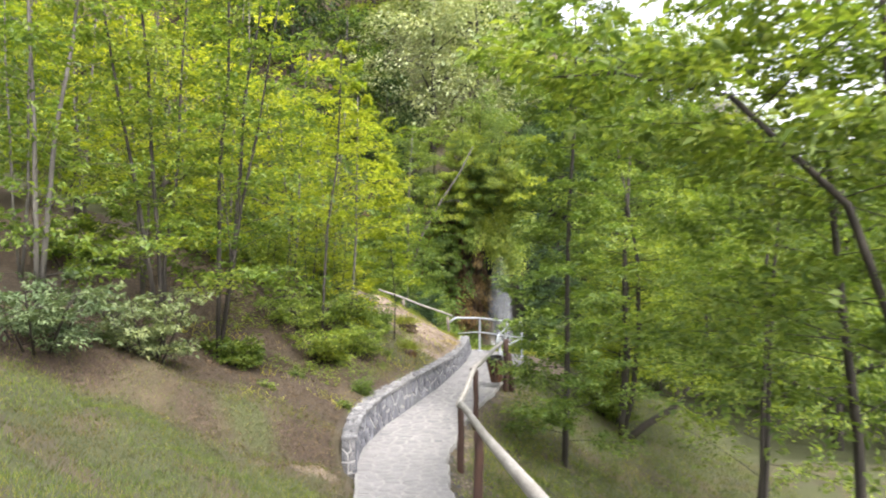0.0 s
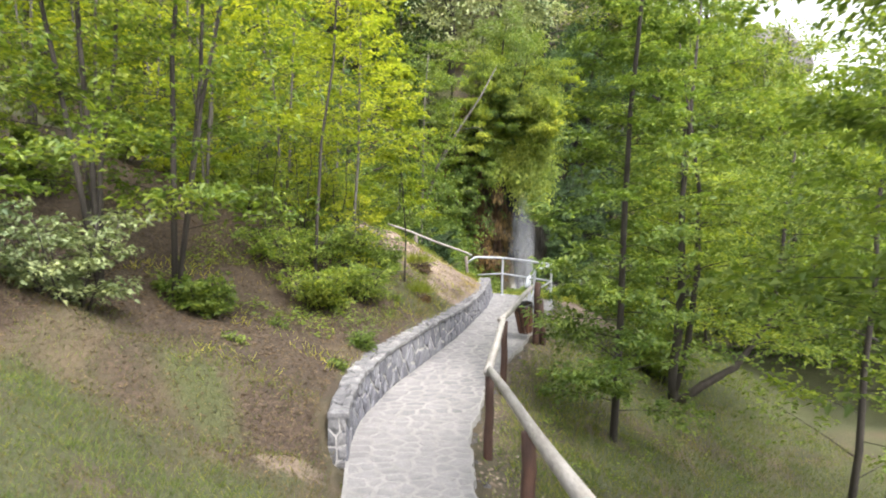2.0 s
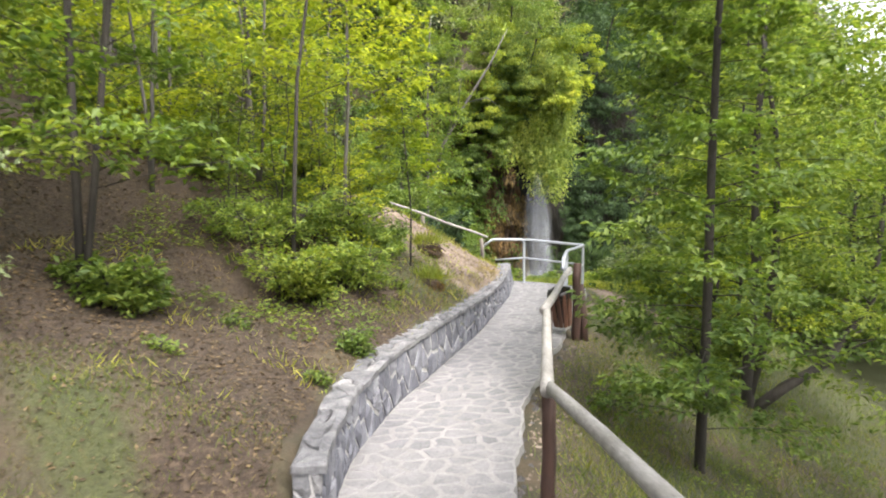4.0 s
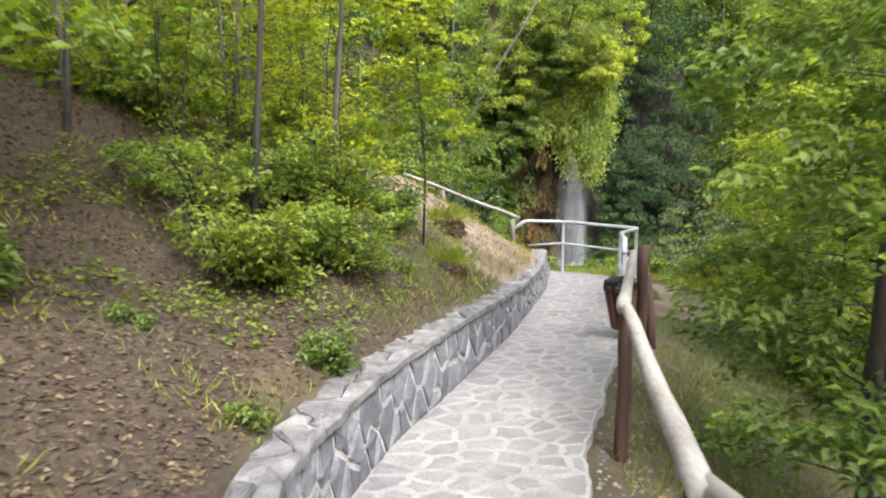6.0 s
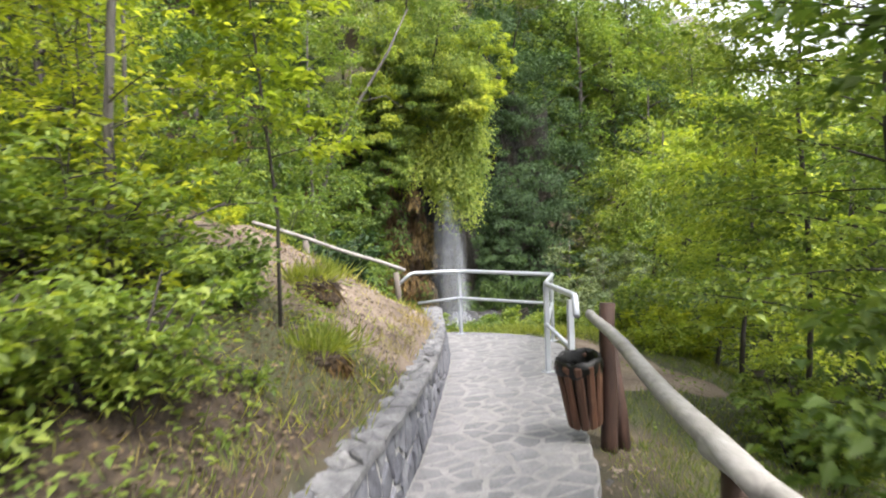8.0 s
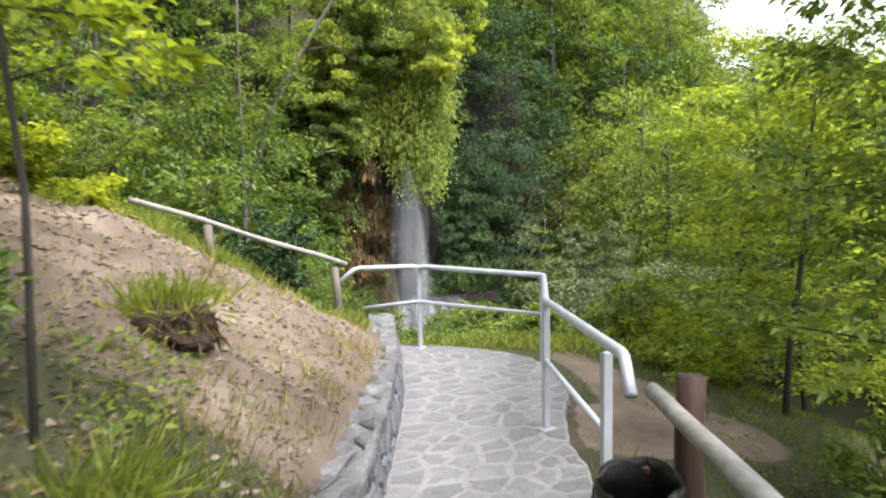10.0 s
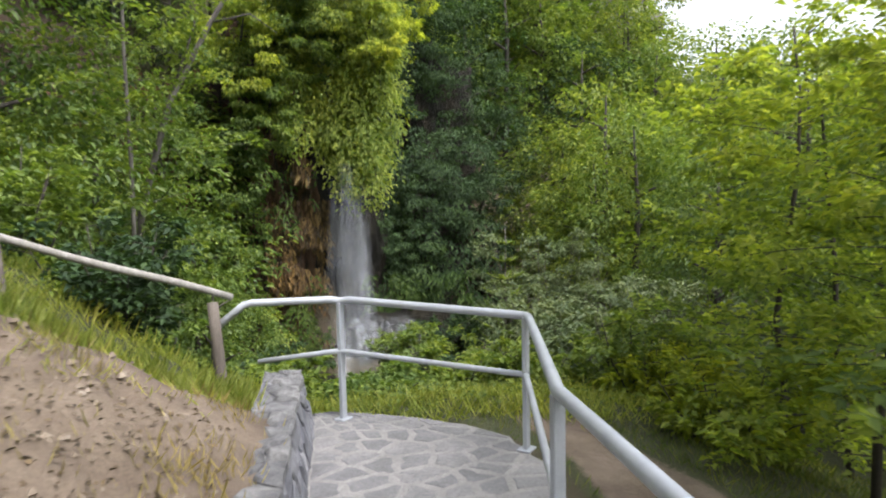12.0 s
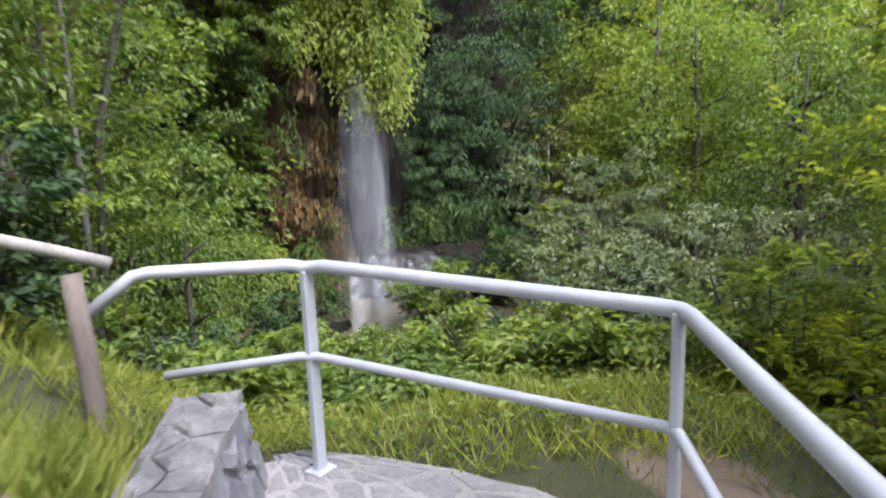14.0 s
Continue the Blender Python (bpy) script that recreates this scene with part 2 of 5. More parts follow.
ql.new(mix_node(qn, ql, 1.0, cover.outputs["Color"], rim.outputs["Color"], "MULTIPLY"), qb.inputs["Alpha"])


M_FOAM = M_WATER.copy()
M_FOAM.name = "white_cascade_water"
for node in M_FOAM.node_tree.nodes:
    if node.type == "VALTORGB" and len(node.color_ramp.elements) == 2:
        node.color_ramp.elements[1].color = (0.4, 0.4, 0.4, 1)


M_STREAM = M_WATER.copy()
M_STREAM.name = "white_falling_stream"
for node in M_STREAM.node_tree.nodes:
    if node.type == "VALTORGB" and len(node.color_ramp.elements) == 2:
        node.color_ramp.elements[1].color = (0.3, 0.3, 0.3, 1)

# ---- shape helpers ----
def mesh_object(name, verts, faces, mat, parent=None, smooth=False):
    me = bpy.data.meshes.new(name)
    me.from_pydata([tuple(v) for v in verts], [], faces)
    me.materials.append(mat)
    if smooth:
        me.polygons.foreach_set("use_smooth", np.ones(len(me.polygons), dtype=bool))
    ob = new(name, me)
    ob.parent = parent
    return ob


def part(name, bm, mat, parent, label=""):
    me = bpy.data.meshes.new(name)
    bm.to_mesh(me)
    bm.free()
    me.materials.append(mat)
    ob = new(name, me)
    ob.parent = parent
    return tagged(ob, label)


def thing(name, place, label, category, group="", kind=""):
    ob = new(name)
    ob.empty_display_size = 0.2
    ob.matrix_basis = Matrix.Translation(place)
    return tagged(ob, label, category, group, kind)


def tube_data(points, radii, sides=8, wobble=0.0, rng=None):
    """Vertices and faces of a capped tube along the points."""
    pts = np.array(points, float)
    tan = np.gradient(pts, axis=0)
    tan /= np.linalg.norm(tan, axis=1)[:, None] + 1e-9
    up = np.array((0.0, 0.0, 1.0)) if abs(tan[0][2]) < 0.9 else np.array((1.0, 0.0, 0.0))
    verts, faces = [], []
    side = np.cross(up, tan[0])
    for i, (p, t, r) in enumerate(zip(pts, tan, radii)):
        side = side - t * np.dot(side, t)
        side /= np.linalg.norm(side) + 1e-9
        other = np.cross(t, side)
        for k in range(sides):
            a = 2 * math.pi * k / sides
            rr = r * (1 + (rng.uniform(-wobble, wobble) if rng else 0))
            verts.append(p + (side * math.cos(a) + other * math.sin(a)) * rr)
        if i:
            o = i * sides
            for k in range(sides):
                k2 = (k + 1) % sides
                faces.append((o - sides + k, o - sides + k2, o + k2, o + k))
    faces.append(tuple(range(sides))[::-1])
    faces.append(tuple(range(len(verts) - sides, len(verts))))
    return verts, faces


def tube(name, points, radii, mat, parent, sides=10, wobble=0.0, seed=0, label=""):
    rng = random.Random(seed)
    v, f = tube_data(points, radii, sides, wobble, rng if wobble else None)
    return tagged(mesh_object(name, v, f, mat, parent, smooth=True), label)


def box_part(name, size, m, mat, parent, bevel=0.004, label=""):
    bm = bmesh.new()
    bmesh.ops.create_cube(bm, size=1.0, matrix=m @ Matrix.Diagonal((*size, 1)))
    if bevel:
        bmesh.ops.bevel(bm, geom=bm.edges[:], offset=bevel, segments=1, affect="EDGES")
    return part(name, bm, mat, parent, label)


def cells(width, height, seeds, gap):
    """Irregular convex cells round the seeds in a rectangle, each pulled in by half the gap."""
    out = []
    for i, s in enumerate(seeds):
        poly = [np.array(p, float) for p in ((0, 0), (width, 0), (width, height), (0, height))]
        order = sorted((float(np.hypot(*(q - s))), j) for j, q in enumerate(seeds) if j != i)
        for dist, j in order[:22]:
            n = (seeds[j] - s) / dist
            lim = float(np.dot(n, (s + seeds[j]) / 2)) - gap / 2
            new_poly = []
            for a, b in zip(poly, poly[1:] + poly[:1]):
                da, db = np.dot(n, a) - lim, np.dot(n, b) - lim
                if da <= 0:
                    new_poly.append(a)
                if da * db < 0:
                    new_poly.append(a + (b - a) * da / (da - db))
            poly = new_poly
            if len(poly) < 3:
                break
        clean = []
        for p in poly:
            if not clean or np.hypot(*(p - clean[-1])) > 0.012:
                clean.append(p)
        if len(clean) >= 3:
            out.append(clean)
    return out


def relaxed_seeds(width, height, count, rng, ax=1.0):
    """Seeds kept apart from each other; ax stretches the spacing along the first axis."""
    pts = []
    want = math.sqrt(width * height / count)
    for k in range(count * 40):
        p = np.array((rng.uniform(0, width), rng.uniform(0, height)))
        reach = want * (0.86 - 0.35 * k / (count * 40)) * rng.uniform(0.75, 1.15)
        if all(((p[0] - q[0]) / ax) ** 2 + (p[1] - q[1]) ** 2 > reach * reach for q in pts):
            pts.append(p)
            if len(pts) >= count:
                break
    return pts


def roughen(poly, rng, amount):
    """Break each side of an outline at an uneven point."""
    out = []
    for a, b in zip(poly, poly[1:] + poly[:1]):
        out.append(a)
        d = b - a
        ln = float(np.hypot(*d))
        if ln > 0.07:
            q = rng.uniform(0.35, 0.65)
            out.append(a + d * q + np.array((d[1], -d[0])) / ln * rng.uniform(-amount, amount * 0.3))
    return out


def stone(name, poly, place, depth, edge_in, mat, parent, rng, rough=0.004):
    """One stone: the outline as a low block with its rim worn down; place(u, v, w) gives the spot, w outwards."""
    c = sum(poly) / len(poly)
    n = len(poly)
    verts = [place(p[0], p[1], -depth) for p in poly]
    verts += [place(p[0], p[1], -edge_in * 0.6) for p in poly]
    for p in poly:
        d = c - p
        q = p + d / (np.hypot(*d) + 1e-6) * min(edge_in * 1.6, np.hypot(*d) * 0.4)
        verts.append(place(q[0], q[1], rng.uniform(-rough, rough)))
    verts.append(place(c[0], c[1], rng.uniform(0, rough * 1.5)))
    faces = []
    for k in range(n):
        k2 = (k + 1) % n
        faces += [(k, k2, n + k2, n + k), (n + k, n + k2, 2 * n + k2, 2 * n + k), (2 * n + k, 2 * n + k2, 3 * n)]
    return mesh_object(name, verts, faces, mat, parent)


# ---- the lie of the land ----
FLOOR_Y = (-8, 0, 4.2, 7, 8.7, 10, 11.6, 14, 16.6, 19.4, 40)
FLOOR_Z = (2.7, 1.6, 1.0, 0.5, 0.28, 0.15, 0.08, 0.07, 0.04, 0, 0)
LEFT_Y = (-8, 0, 7.7, 9.2, 10.2, 11.6, 13.1, 14.4, 16.1, 17.6, 19.45, 40)
LEFT_X = (-1.8, -1.75, -1.63, -1.73, -1.70, -1.40, -0.87, -0.42, 0.06, 0.46, 0.80, 0.85)
RIGHT_Y = (-8, 0, 7.7, 9.3, 10.4, 11.8, 12.8, 13.85, 14.7, 16.0, 16.5, 17.8, 18.4, 40)
RIGHT_X = (-0.5, -0.55, -0.66, -0.61, -0.44, -0.15, 0.20, 0.57, 0.87, 1.24, 1.38, 1.93, 2.0, 2.0)


def soft_interp(y, ys, xs, r):
    return sum(np.interp(np.asarray(y) + o * r, ys, xs) for o in (-1, -0.5, 0, 0.5, 1)) / 5


def floor_z(y):
    return soft_interp(y, FLOOR_Y, FLOOR_Z, 0.6)


def left_x(y):
    return soft_interp(y, LEFT_Y, LEFT_X, 0.3)


def right_x(y):
    return soft_interp(y, RIGHT_Y, RIGHT_X, 0.25)


def step(a, b, v):
    k = np.clip((np.asarray(v, float) - a) / (b - a), 0, 1)
    return k * k * (3 - 2 * k)


def wall_top(y):
    """Height of the low wall above the path: lower towards its two ends."""
    return 0.40 + 0.11 * (1 - step(12.5, 17.0, y)) * (0.35 + 0.65 * step(9.4, 11.2, y))


def waves(x, y, scale, seed):
    """Smooth bumps of about unit height."""
    rng = np.random.RandomState(seed)
    total = 0
    for k in range(6):
        a, ph = rng.uniform(0, 6.28), rng.uniform(0, 6.28)
        fr = rng.uniform(0.6, 1.8) / scale
        total = total + np.sin((x * math.cos(a) + y * math.sin(a)) * fr * 6.28 + ph)
    return total / 3.5


def ground_z(x, y):
    x, y = np.asarray(x, float), np.asarray(y, float)
    f, xl, xr = floor_z(y), left_x(y), right_x(y)
    dl, dr = xl - 0.12 - x, x - xr
    behind = step(8.35, 9.0, y)
    left = f - 0.02 + (wall_top(y) - 0.02) * behind + np.where(dl < 4, 0.37 * dl, 1.48 + 0.27 * (dl - 4)) + 0.25 * np.maximum(dl - 14, 0)
    left = left + 0.27 * np.clip(dl, 0, 1.8) * step(11.8, 14.0, y) * (1 - 0.8 * step(17.4, 19.2, y))
    left = left + 0.12 * np.exp(-((x + 2.1) ** 2 + (y - 8.15) ** 2) / 0.07)
    left = left - 0.33 * step(18.2, 19.4, y) * (1 - step(0.9, 2.2, dl))
    left = left + (0.03 * waves(x, y, 0.55, 41) + 0.02 * waves(x, y, 0.3, 42)) * step(13.5, 15.5, y) * step(0.12, 0.4, dl) * (1 - step(4, 6, dl))
    left = left + 0.05 * waves(x, y, 1.7, 3) * step(0.15, 1.2, dl) + 0.02 * waves(x, y, 0.5, 4) * step(0.1, 0.5, dl)
    shelf = step(15.0, 17.0, y) * (1 - step(20.0, 22.5, y))
    reach = 0.45 + 1.3 * shelf
    fall = 0.42 * np.maximum(dr - reach, 0)
    right = f - 0.07 - 0.16 * np.minimum(dr, reach) - np.minimum(fall, 1.7) - 0.04 * np.maximum(dr - 4.5, 0)
    right = right + 0.04 * waves(x, y, 1.5, 5) * step(0.2, 1.0, dr)
    z = np.where(dl > 0, left, np.where(dr > 0, right, f - 0.07))
    crest = 19.8 + np.clip(0.2 - x, 0, 12) * 0.5 + 0.5 * step(2.0, 3.5, x)
    k = step(0, 6.0, y - crest)
    ravine = -2.7 + 0.35 * waves(x, y, 6, 8) + 0.06 * np.maximum(-x - 3, 0)
    near_edge = -0.12 * step(0, 0.35, y - crest)
    z = (1 - k) * (z + near_edge) + k * np.where(x < -6, np.maximum(z * 0.6, ravine), ravine)
    # the gorge wall and the wooded hill behind it
    line = 33.0 + np.clip((x - 3.2) * 1.3, 0, 6.5) - np.clip((x - 14) * 0.5, 0, 9) - np.clip(-x - 4, 0, 20) * 0.35
    top = np.interp(x, (-60, -20, 8, 14, 18, 22, 28, 35, 45, 80), (22, 20, 25, 21, 16.5, 14.5, 9.5, 7.5, 6, 4))
    steep = np.interp(x, (-60, -8, 2, 4, 10, 60), (0.15, 0.35, 0.42, 0.3, 0.2, 0.0))
    hill = top * (steep * step(-0.6, 1.6, y - line) + (1 - steep) * step(0.8, 17, y - line))
    z = z + hill + 0.5 * waves(x, y, 9, 9) * step(0, 6, y - line)
    east = step(22, 45, x) * 5.0 * (1 - step(28, 40, y))
    west = step(-12, -40, x)
    return z + east + west * 6 * (1 - step(25, 36, y))


xs = np.unique(np.concatenate([np.arange(-160, -16, 6.0), np.arange(-16, -5, 0.5), np.arange(-5, 5, 0.11), np.arange(5, 16, 0.5), np.arange(16, 60, 2.0), np.arange(60, 170, 8.0)]).round(3))
ys = np.unique(np.concatenate([np.arange(-80, -6, 5.0), np.arange(-6, 4, 0.5), np.arange(4, 21.5, 0.11), np.arange(21.5, 31, 0.4), np.arange(31, 42, 0.35), np.arange(42, 80, 2.0), np.arange(80, 170, 8.0)]).round(3))
gx, gy = np.meshgrid(xs, ys)
gz = ground_z(gx, gy)
nx, ny = len(xs), len(ys)
gverts = np.stack([gx.ravel(), gy.ravel(), gz.ravel()], 1)
ii = (np.arange(ny - 1)[:, None] * nx + np.arange(nx - 1)[None, :]).ravel()
gfaces = np.stack([ii, ii + 1, ii + nx + 1, ii + nx], 1).tolist()
ground = mesh_object("ground", gverts, gfaces, M_SOIL, smooth=True)
tagged(ground, "wooded hillside of leaf litter, turf and pale sandy soil", "ground", kind="structure")
END_Y = 19.62


def path_right(y):
    """Right rim of the paving, rounding off the end of the terrace."""
    y = np.asarray(y, float)
    return np.minimum(right_x(y), np.interp(y, (18.25, 18.6, 18.95, 19.25, 19.45, END_Y), (2.0, 1.95, 1.76, 1.46, 1.2, 0.95)))


dl, dr = left_x(gy) - 0.12 - gx, gx - path_right(gy)
noise_big = waves(gx, gy, 2.2, 11)
sandw = step(14.2, 16.2, gy + 0.5 * noise_big - 0.25 * np.maximum(dl, 0)) * step(-0.1, 0.15, dl) * (1 - step(19.0, 19.7, gy)) * (1 - step(1.9, 3.0, dl + 0.4 * noise_big))
along = np.clip(((gx - 2.5) * 0.2 + (gy - 17.0) * 2.0) / 4.04, 0, 1)
sandw = np.maximum(sandw, 1 - step(0.2, 0.55, np.hypot(gx - 2.45 - 0.2 * along, gy - 17.0 - 2.0 * along) + 0.12 * noise_big))
sandw = np.maximum(sandw, step(0.05, 0.15, dr) * (1 - step(0.75, 1.1, np.hypot((gx - 2.4) / 1.2, (gy - 16.85) / 0.62) + 0.15 * noise_big)))
sandw = np.maximum(sandw, 0.35 * step(0, 0.1, dr) * (1 - step(0.35, 0.6, dr + 0.15 * noise_big)) * step(6, 8, gy) * (1 - step(14.4, 15.2, gy)))
sandw = np.maximum(sandw, 1.0 * np.exp(-((gx + 2.1) ** 2 + (gy - 8.15) ** 2) / 0.09))
turfw = (1 - step(8.0, 10.0, gy + 0.7 * noise_big + 0.25 * dl)) * step(0.0, 0.3, dl) * np.clip(0.68 + 0.5 * waves(gx, gy, 1.1, 51), 0.2, 1)
turfw = np.maximum(turfw, (0.55 + 0.3 * waves(gx, gy, 1.6, 52)) * step(0.45, 1.0, dr + 0.3 * noise_big) * (1 - step(21, 24, gy)))
turfw = np.maximum(turfw, 0.9 * step(19.4, 19.9, gy) * (1 - step(24, 28, gy)))
turfw = np.maximum(turfw, 0.6 * step(13.0, 14.0, gy + 0.5 * noise_big) * step(0, 0.2, dl) * (1 - step(1.8, 3.0, dl)))
turfw = np.maximum(turfw, step(0.05, 0.3, dr) * step(14.5, 16.0, gy) * (1 - step(24, 28, gy)))
litw = 0.9 * step(-0.2, 0.4, dl + 0.3 * noise_big) * step(7.5, 9.5, gy + noise_big) * (1 - step(14.5, 16.5, gy) * (1 - step(2.2, 3.2, dl)))
soil_rgba = np.stack([sandw, litw, turfw, np.ones_like(gx)], -1).reshape(-1, 4).astype(np.float32)
attr = ground.data.color_attributes.new("soil", "FLOAT_COLOR", "POINT")
attr.data.foreach_set("color", soil_rgba.ravel())

# ---- paved path: bed ----
path_thing = thing("pavement", (0, 0, 0), "path of pale irregular flagstones in light mortar", "path", kind="structure")
bed_y = np.arange(-6.0, END_Y + 0.01, 0.12)
bed_v, bed_f = [], []
for i, y in enumerate(bed_y):
    ragged = 0.018 * math.sin(y * 3.7) + 0.012 * math.sin(y * 9.1 + 1) + 0.010 * math.sin(y * 23.0)
    xa, xb, z = float(left_x(y)) - 0.02, float(path_right(y)) + ragged + 0.015, float(floor_z(y)) - 0.0025
    bed_v += [(xa, y, z - 0.3), (xa, y, z), (xb, y, z), (xb + 0.03, y, z - 0.3)]
    if i:
        o = 4 * i
        bed_f += [(o - 4 + k, o - 3 + k, o + 1 + k, o + k) for k in range(3)]
bed_f.append((len(bed_v) - 4, len(bed_v) - 3, len(bed_v) - 2, len(bed_v) - 1))
mesh_object("mortar_bed", bed_v, bed_f, M_JOINT, path_thing)

# ---- low stone wall: core ----
WALL_A, WALL_B, WALL_T, WALL_H = 8.75, 19.42, 0.24, 0.40
wall_thing = thing("wall_low_stone", (0, 0, 0), "low wall of dark grey rubble stone with flat coping", "wall", kind="structure")
wy = np.linspace(WALL_A, WALL_B, 90)


def wall_lean(y):
    return 0.075 * float(step(15.5, 19.0, y))


def wall_thick(y):
    return WALL_T - 0.07 * (1 - float(step(9.4, 11.2, y)))


def wall_inner(y):
    return float(left_x(y))


core_v, core_f = [], []
for i, y in enumerate(wy):
    x, z = wall_inner(y), float(floor_z(y))
    core_v += [(x - 0.003, y, z - 0.25), (x - 0.021 - wall_lean(y), y, z + float(wall_top(y)) - 0.035), (x - wall_thick(y) - wall_lean(y), y, z + float(wall_top(y)) - 0.035), (x - wall_thick(y), y, z - 0.25)]
    if i:
        o = 4 * i
        core_f += [(o - 4 + k, o - 3 + k, o + 1 + k, o + k) for k in range(3)]
core_f += [(0, 1, 2, 3), tuple(len(core_v) - 4 + k for k in (3, 2, 1, 0))]
mesh_object("mortar_core", core_v, core_f, M_MORTAR, wall_thing)

# ---- steel railing round the terrace ----
P_A, P_B, P_C, P_D = (1.0, 19.4, 0.88), (1.97, 18.33, 0.88), (1.28, 16.61, 0.95), (0.92, 15.05, 1.0)
rail_thing = thing("metal_railing", (1.5, 18, 0), "silver painted tubular steel railing with two rails", "railing")


def rel(points, owner):
    o = owner.matrix_basis.translation
    return [(p[0] - o[0], p[1] - o[1], p[2] - o[2]) for p in points]


top = [(0.16, 19.56, 0.74), (0.34, 19.57, 0.875), (0.40, 19.565, 0.885), (0.94, 19.42, 0.892), P_A, (1.06, 19.34, 0.893), (1.93, 18.39, 0.876), (1.975, 18.32, 0.874), (1.955, 18.25, 0.877),
       (1.30, 16.66, 0.955), P_C, (1.265, 16.55, 0.955), (0.842, 14.77, 1.057), (0.832, 14.73, 1.05), (0.826, 14.71, 1.03), (0.79, 14.60, 0.93)]
tube("top_rail", rel(top, rail_thing), [0.026] * len(top), M_METAL, rail_thing, 14)
mid = [(0.42, 19.55, 0.455), (0.96, 19.41, 0.512), (1.04, 19.36, 0.512), (1.95, 18.36, 0.50), (1.96, 18.30, 0.50), (1.29, 16.63, 0.535), (1.27, 16.58, 0.535), (0.93, 15.08, 0.60)]
tube("mid_rail", rel(mid, rail_thing), [0.019] * len(mid), M_METAL, rail_thing, 12)
for p in (P_A, P_B, P_C, P_D):
    z0 = float(floor_z(p[1]))
    turn = 0.7 if p[1] > 18 else 0.25
    m = Matrix.Translation(Vector(rel([(p[0], p[1], (p[2] + z0) / 2)], rail_thing)[0])) @ Matrix.Rotation(turn, 4, "Z")
    post = box_part("post", (0.055, 0.03, p[2] - z0 - 0.02), m, M_METAL, rail_thing, 0.004)
    m2 = Matrix.Translation(Vector(rel([(p[0], p[1], z0 + 0.006)], rail_thing)[0])) @ Matrix.Rotation(turn, 4, "Z")
    box_part("base_plate", (0.11, 0.09, 0.012), m2, M_METAL, post, 0.003)

# ---- wooden handrail beside the path ----
log_rail = thing("wooden_handrail", (0, 11, 0), "weathered pale log handrail on brown stained posts", "handrail")
posts = [(-0.51, 6.54, 1.37), (-0.43, 9.14, 0.96), (0.03, 11.6, 0.95), (0.96, 14.46, 1.03)]
for k, p in enumerate(posts):
    foot = float(ground_z(p[0], p[1])) - 0.15
    rad = 0.043 if k < 3 else 0.056
    pts = [(p[0] + 0.006 * math.sin(i * 2.1 + k), p[1], foot + (p[2] - foot) * i / 5) for i in range(6)]
    tube("post", rel(pts, log_rail), [rad * (1.06 - 0.02 * i) for i in range(6)], M_POST, log_rail, 10, 0.05, k)
runs = [((-0.56, 2.6, 1.98), (-0.44, 9.22, 0.985)), ((-0.47, 9.0, 1.0), (0.04, 11.75, 0.985)), ((-0.06, 11.35, 1.0), (0.90, 14.62, 0.945))]
for k, (a, b) in enumerate(runs):
    pts = [tuple(a[c] + (b[c] - a[c]) * i / 10 + (0.012 * math.sin(i * 0.9 + k) if c == 2 else 0) for c in range(3)) for i in range(11)]
    tube("log", rel(pts, log_rail), [0.041 - 0.0006 * i for i in range(11)], M_LOG, log_rail, 12, 0.05, 20 + k)
lean = thing("leaning_post", (1.07, 14.6, 0.0), "dark brown stained timber post beside the litter bin", "post")
tube("shaft", [(0.02, -0.1, -0.2), (0.01, -0.06, 0.2), (-0.03, 0.0, 0.72)], [0.055, 0.055, 0.05], M_POST, lean, 10, 0.05, 33)

# ---- litter bin ----
bin_thing = thing("litter_bin", (0.78, 14.46, 0.16), "slatted brown wooden litter bin with a black liner", "litter bin")
bin_thing.scale = (0.84, 0.84, 1.04)
bin_thing.rotation_euler = (radians(3), radians(-9), 0.3)
for k in range(11):
    a = 2 * math.pi * k / 11
    m = Matrix.Rotation(a, 4, "Z") @ Matrix.Translation((0.155, 0, 0.25)) @ Matrix.Rotation(radians(7), 4, "Y")
    box_part("slat", (0.034, 0.072, 0.47), m, M_SLAT, bin_thing, 0.015)
for z, r in ((0.08, 0.125), (0.40, 0.16)):
    ring = [(r * math.cos(a), r * math.sin(a), z) for a in np.linspace(0, 2 * math.pi, 19)]
    tube("hoop", ring, [0.009] * 19, M_DARKBARK, bin_thing, 6)
lin_v, lin_f = [], []
rng = random.Random(5)
prof = [(0.11, 0.05), (0.15, 0.42), (0.172, 0.49), (0.186, 0.50), (0.196, 0.47), (0.196, 0.42), (0.192, 0.405)]
for i, (r, z) in enumerate(prof):
    for k in range(24):
        a = 2 * math.pi * k / 24
        rr = r * (1 + rng.uniform(-0.07, 0.07) * (i > 1))
        lin_v.append((rr * math.cos(a), rr * math.sin(a), z + rng.uniform(-0.015, 0.02)))
        if i:
            k2 = (k + 1) % 24
            lin_f.append((24 * (i - 1) + k, 24 * (i - 1) + k2, 24 * i + k2, 24 * i + k))
lin_f.append(tuple(range(24)))
mesh_object("liner", lin_v, lin_f, M_BAG, bin_thing, True)

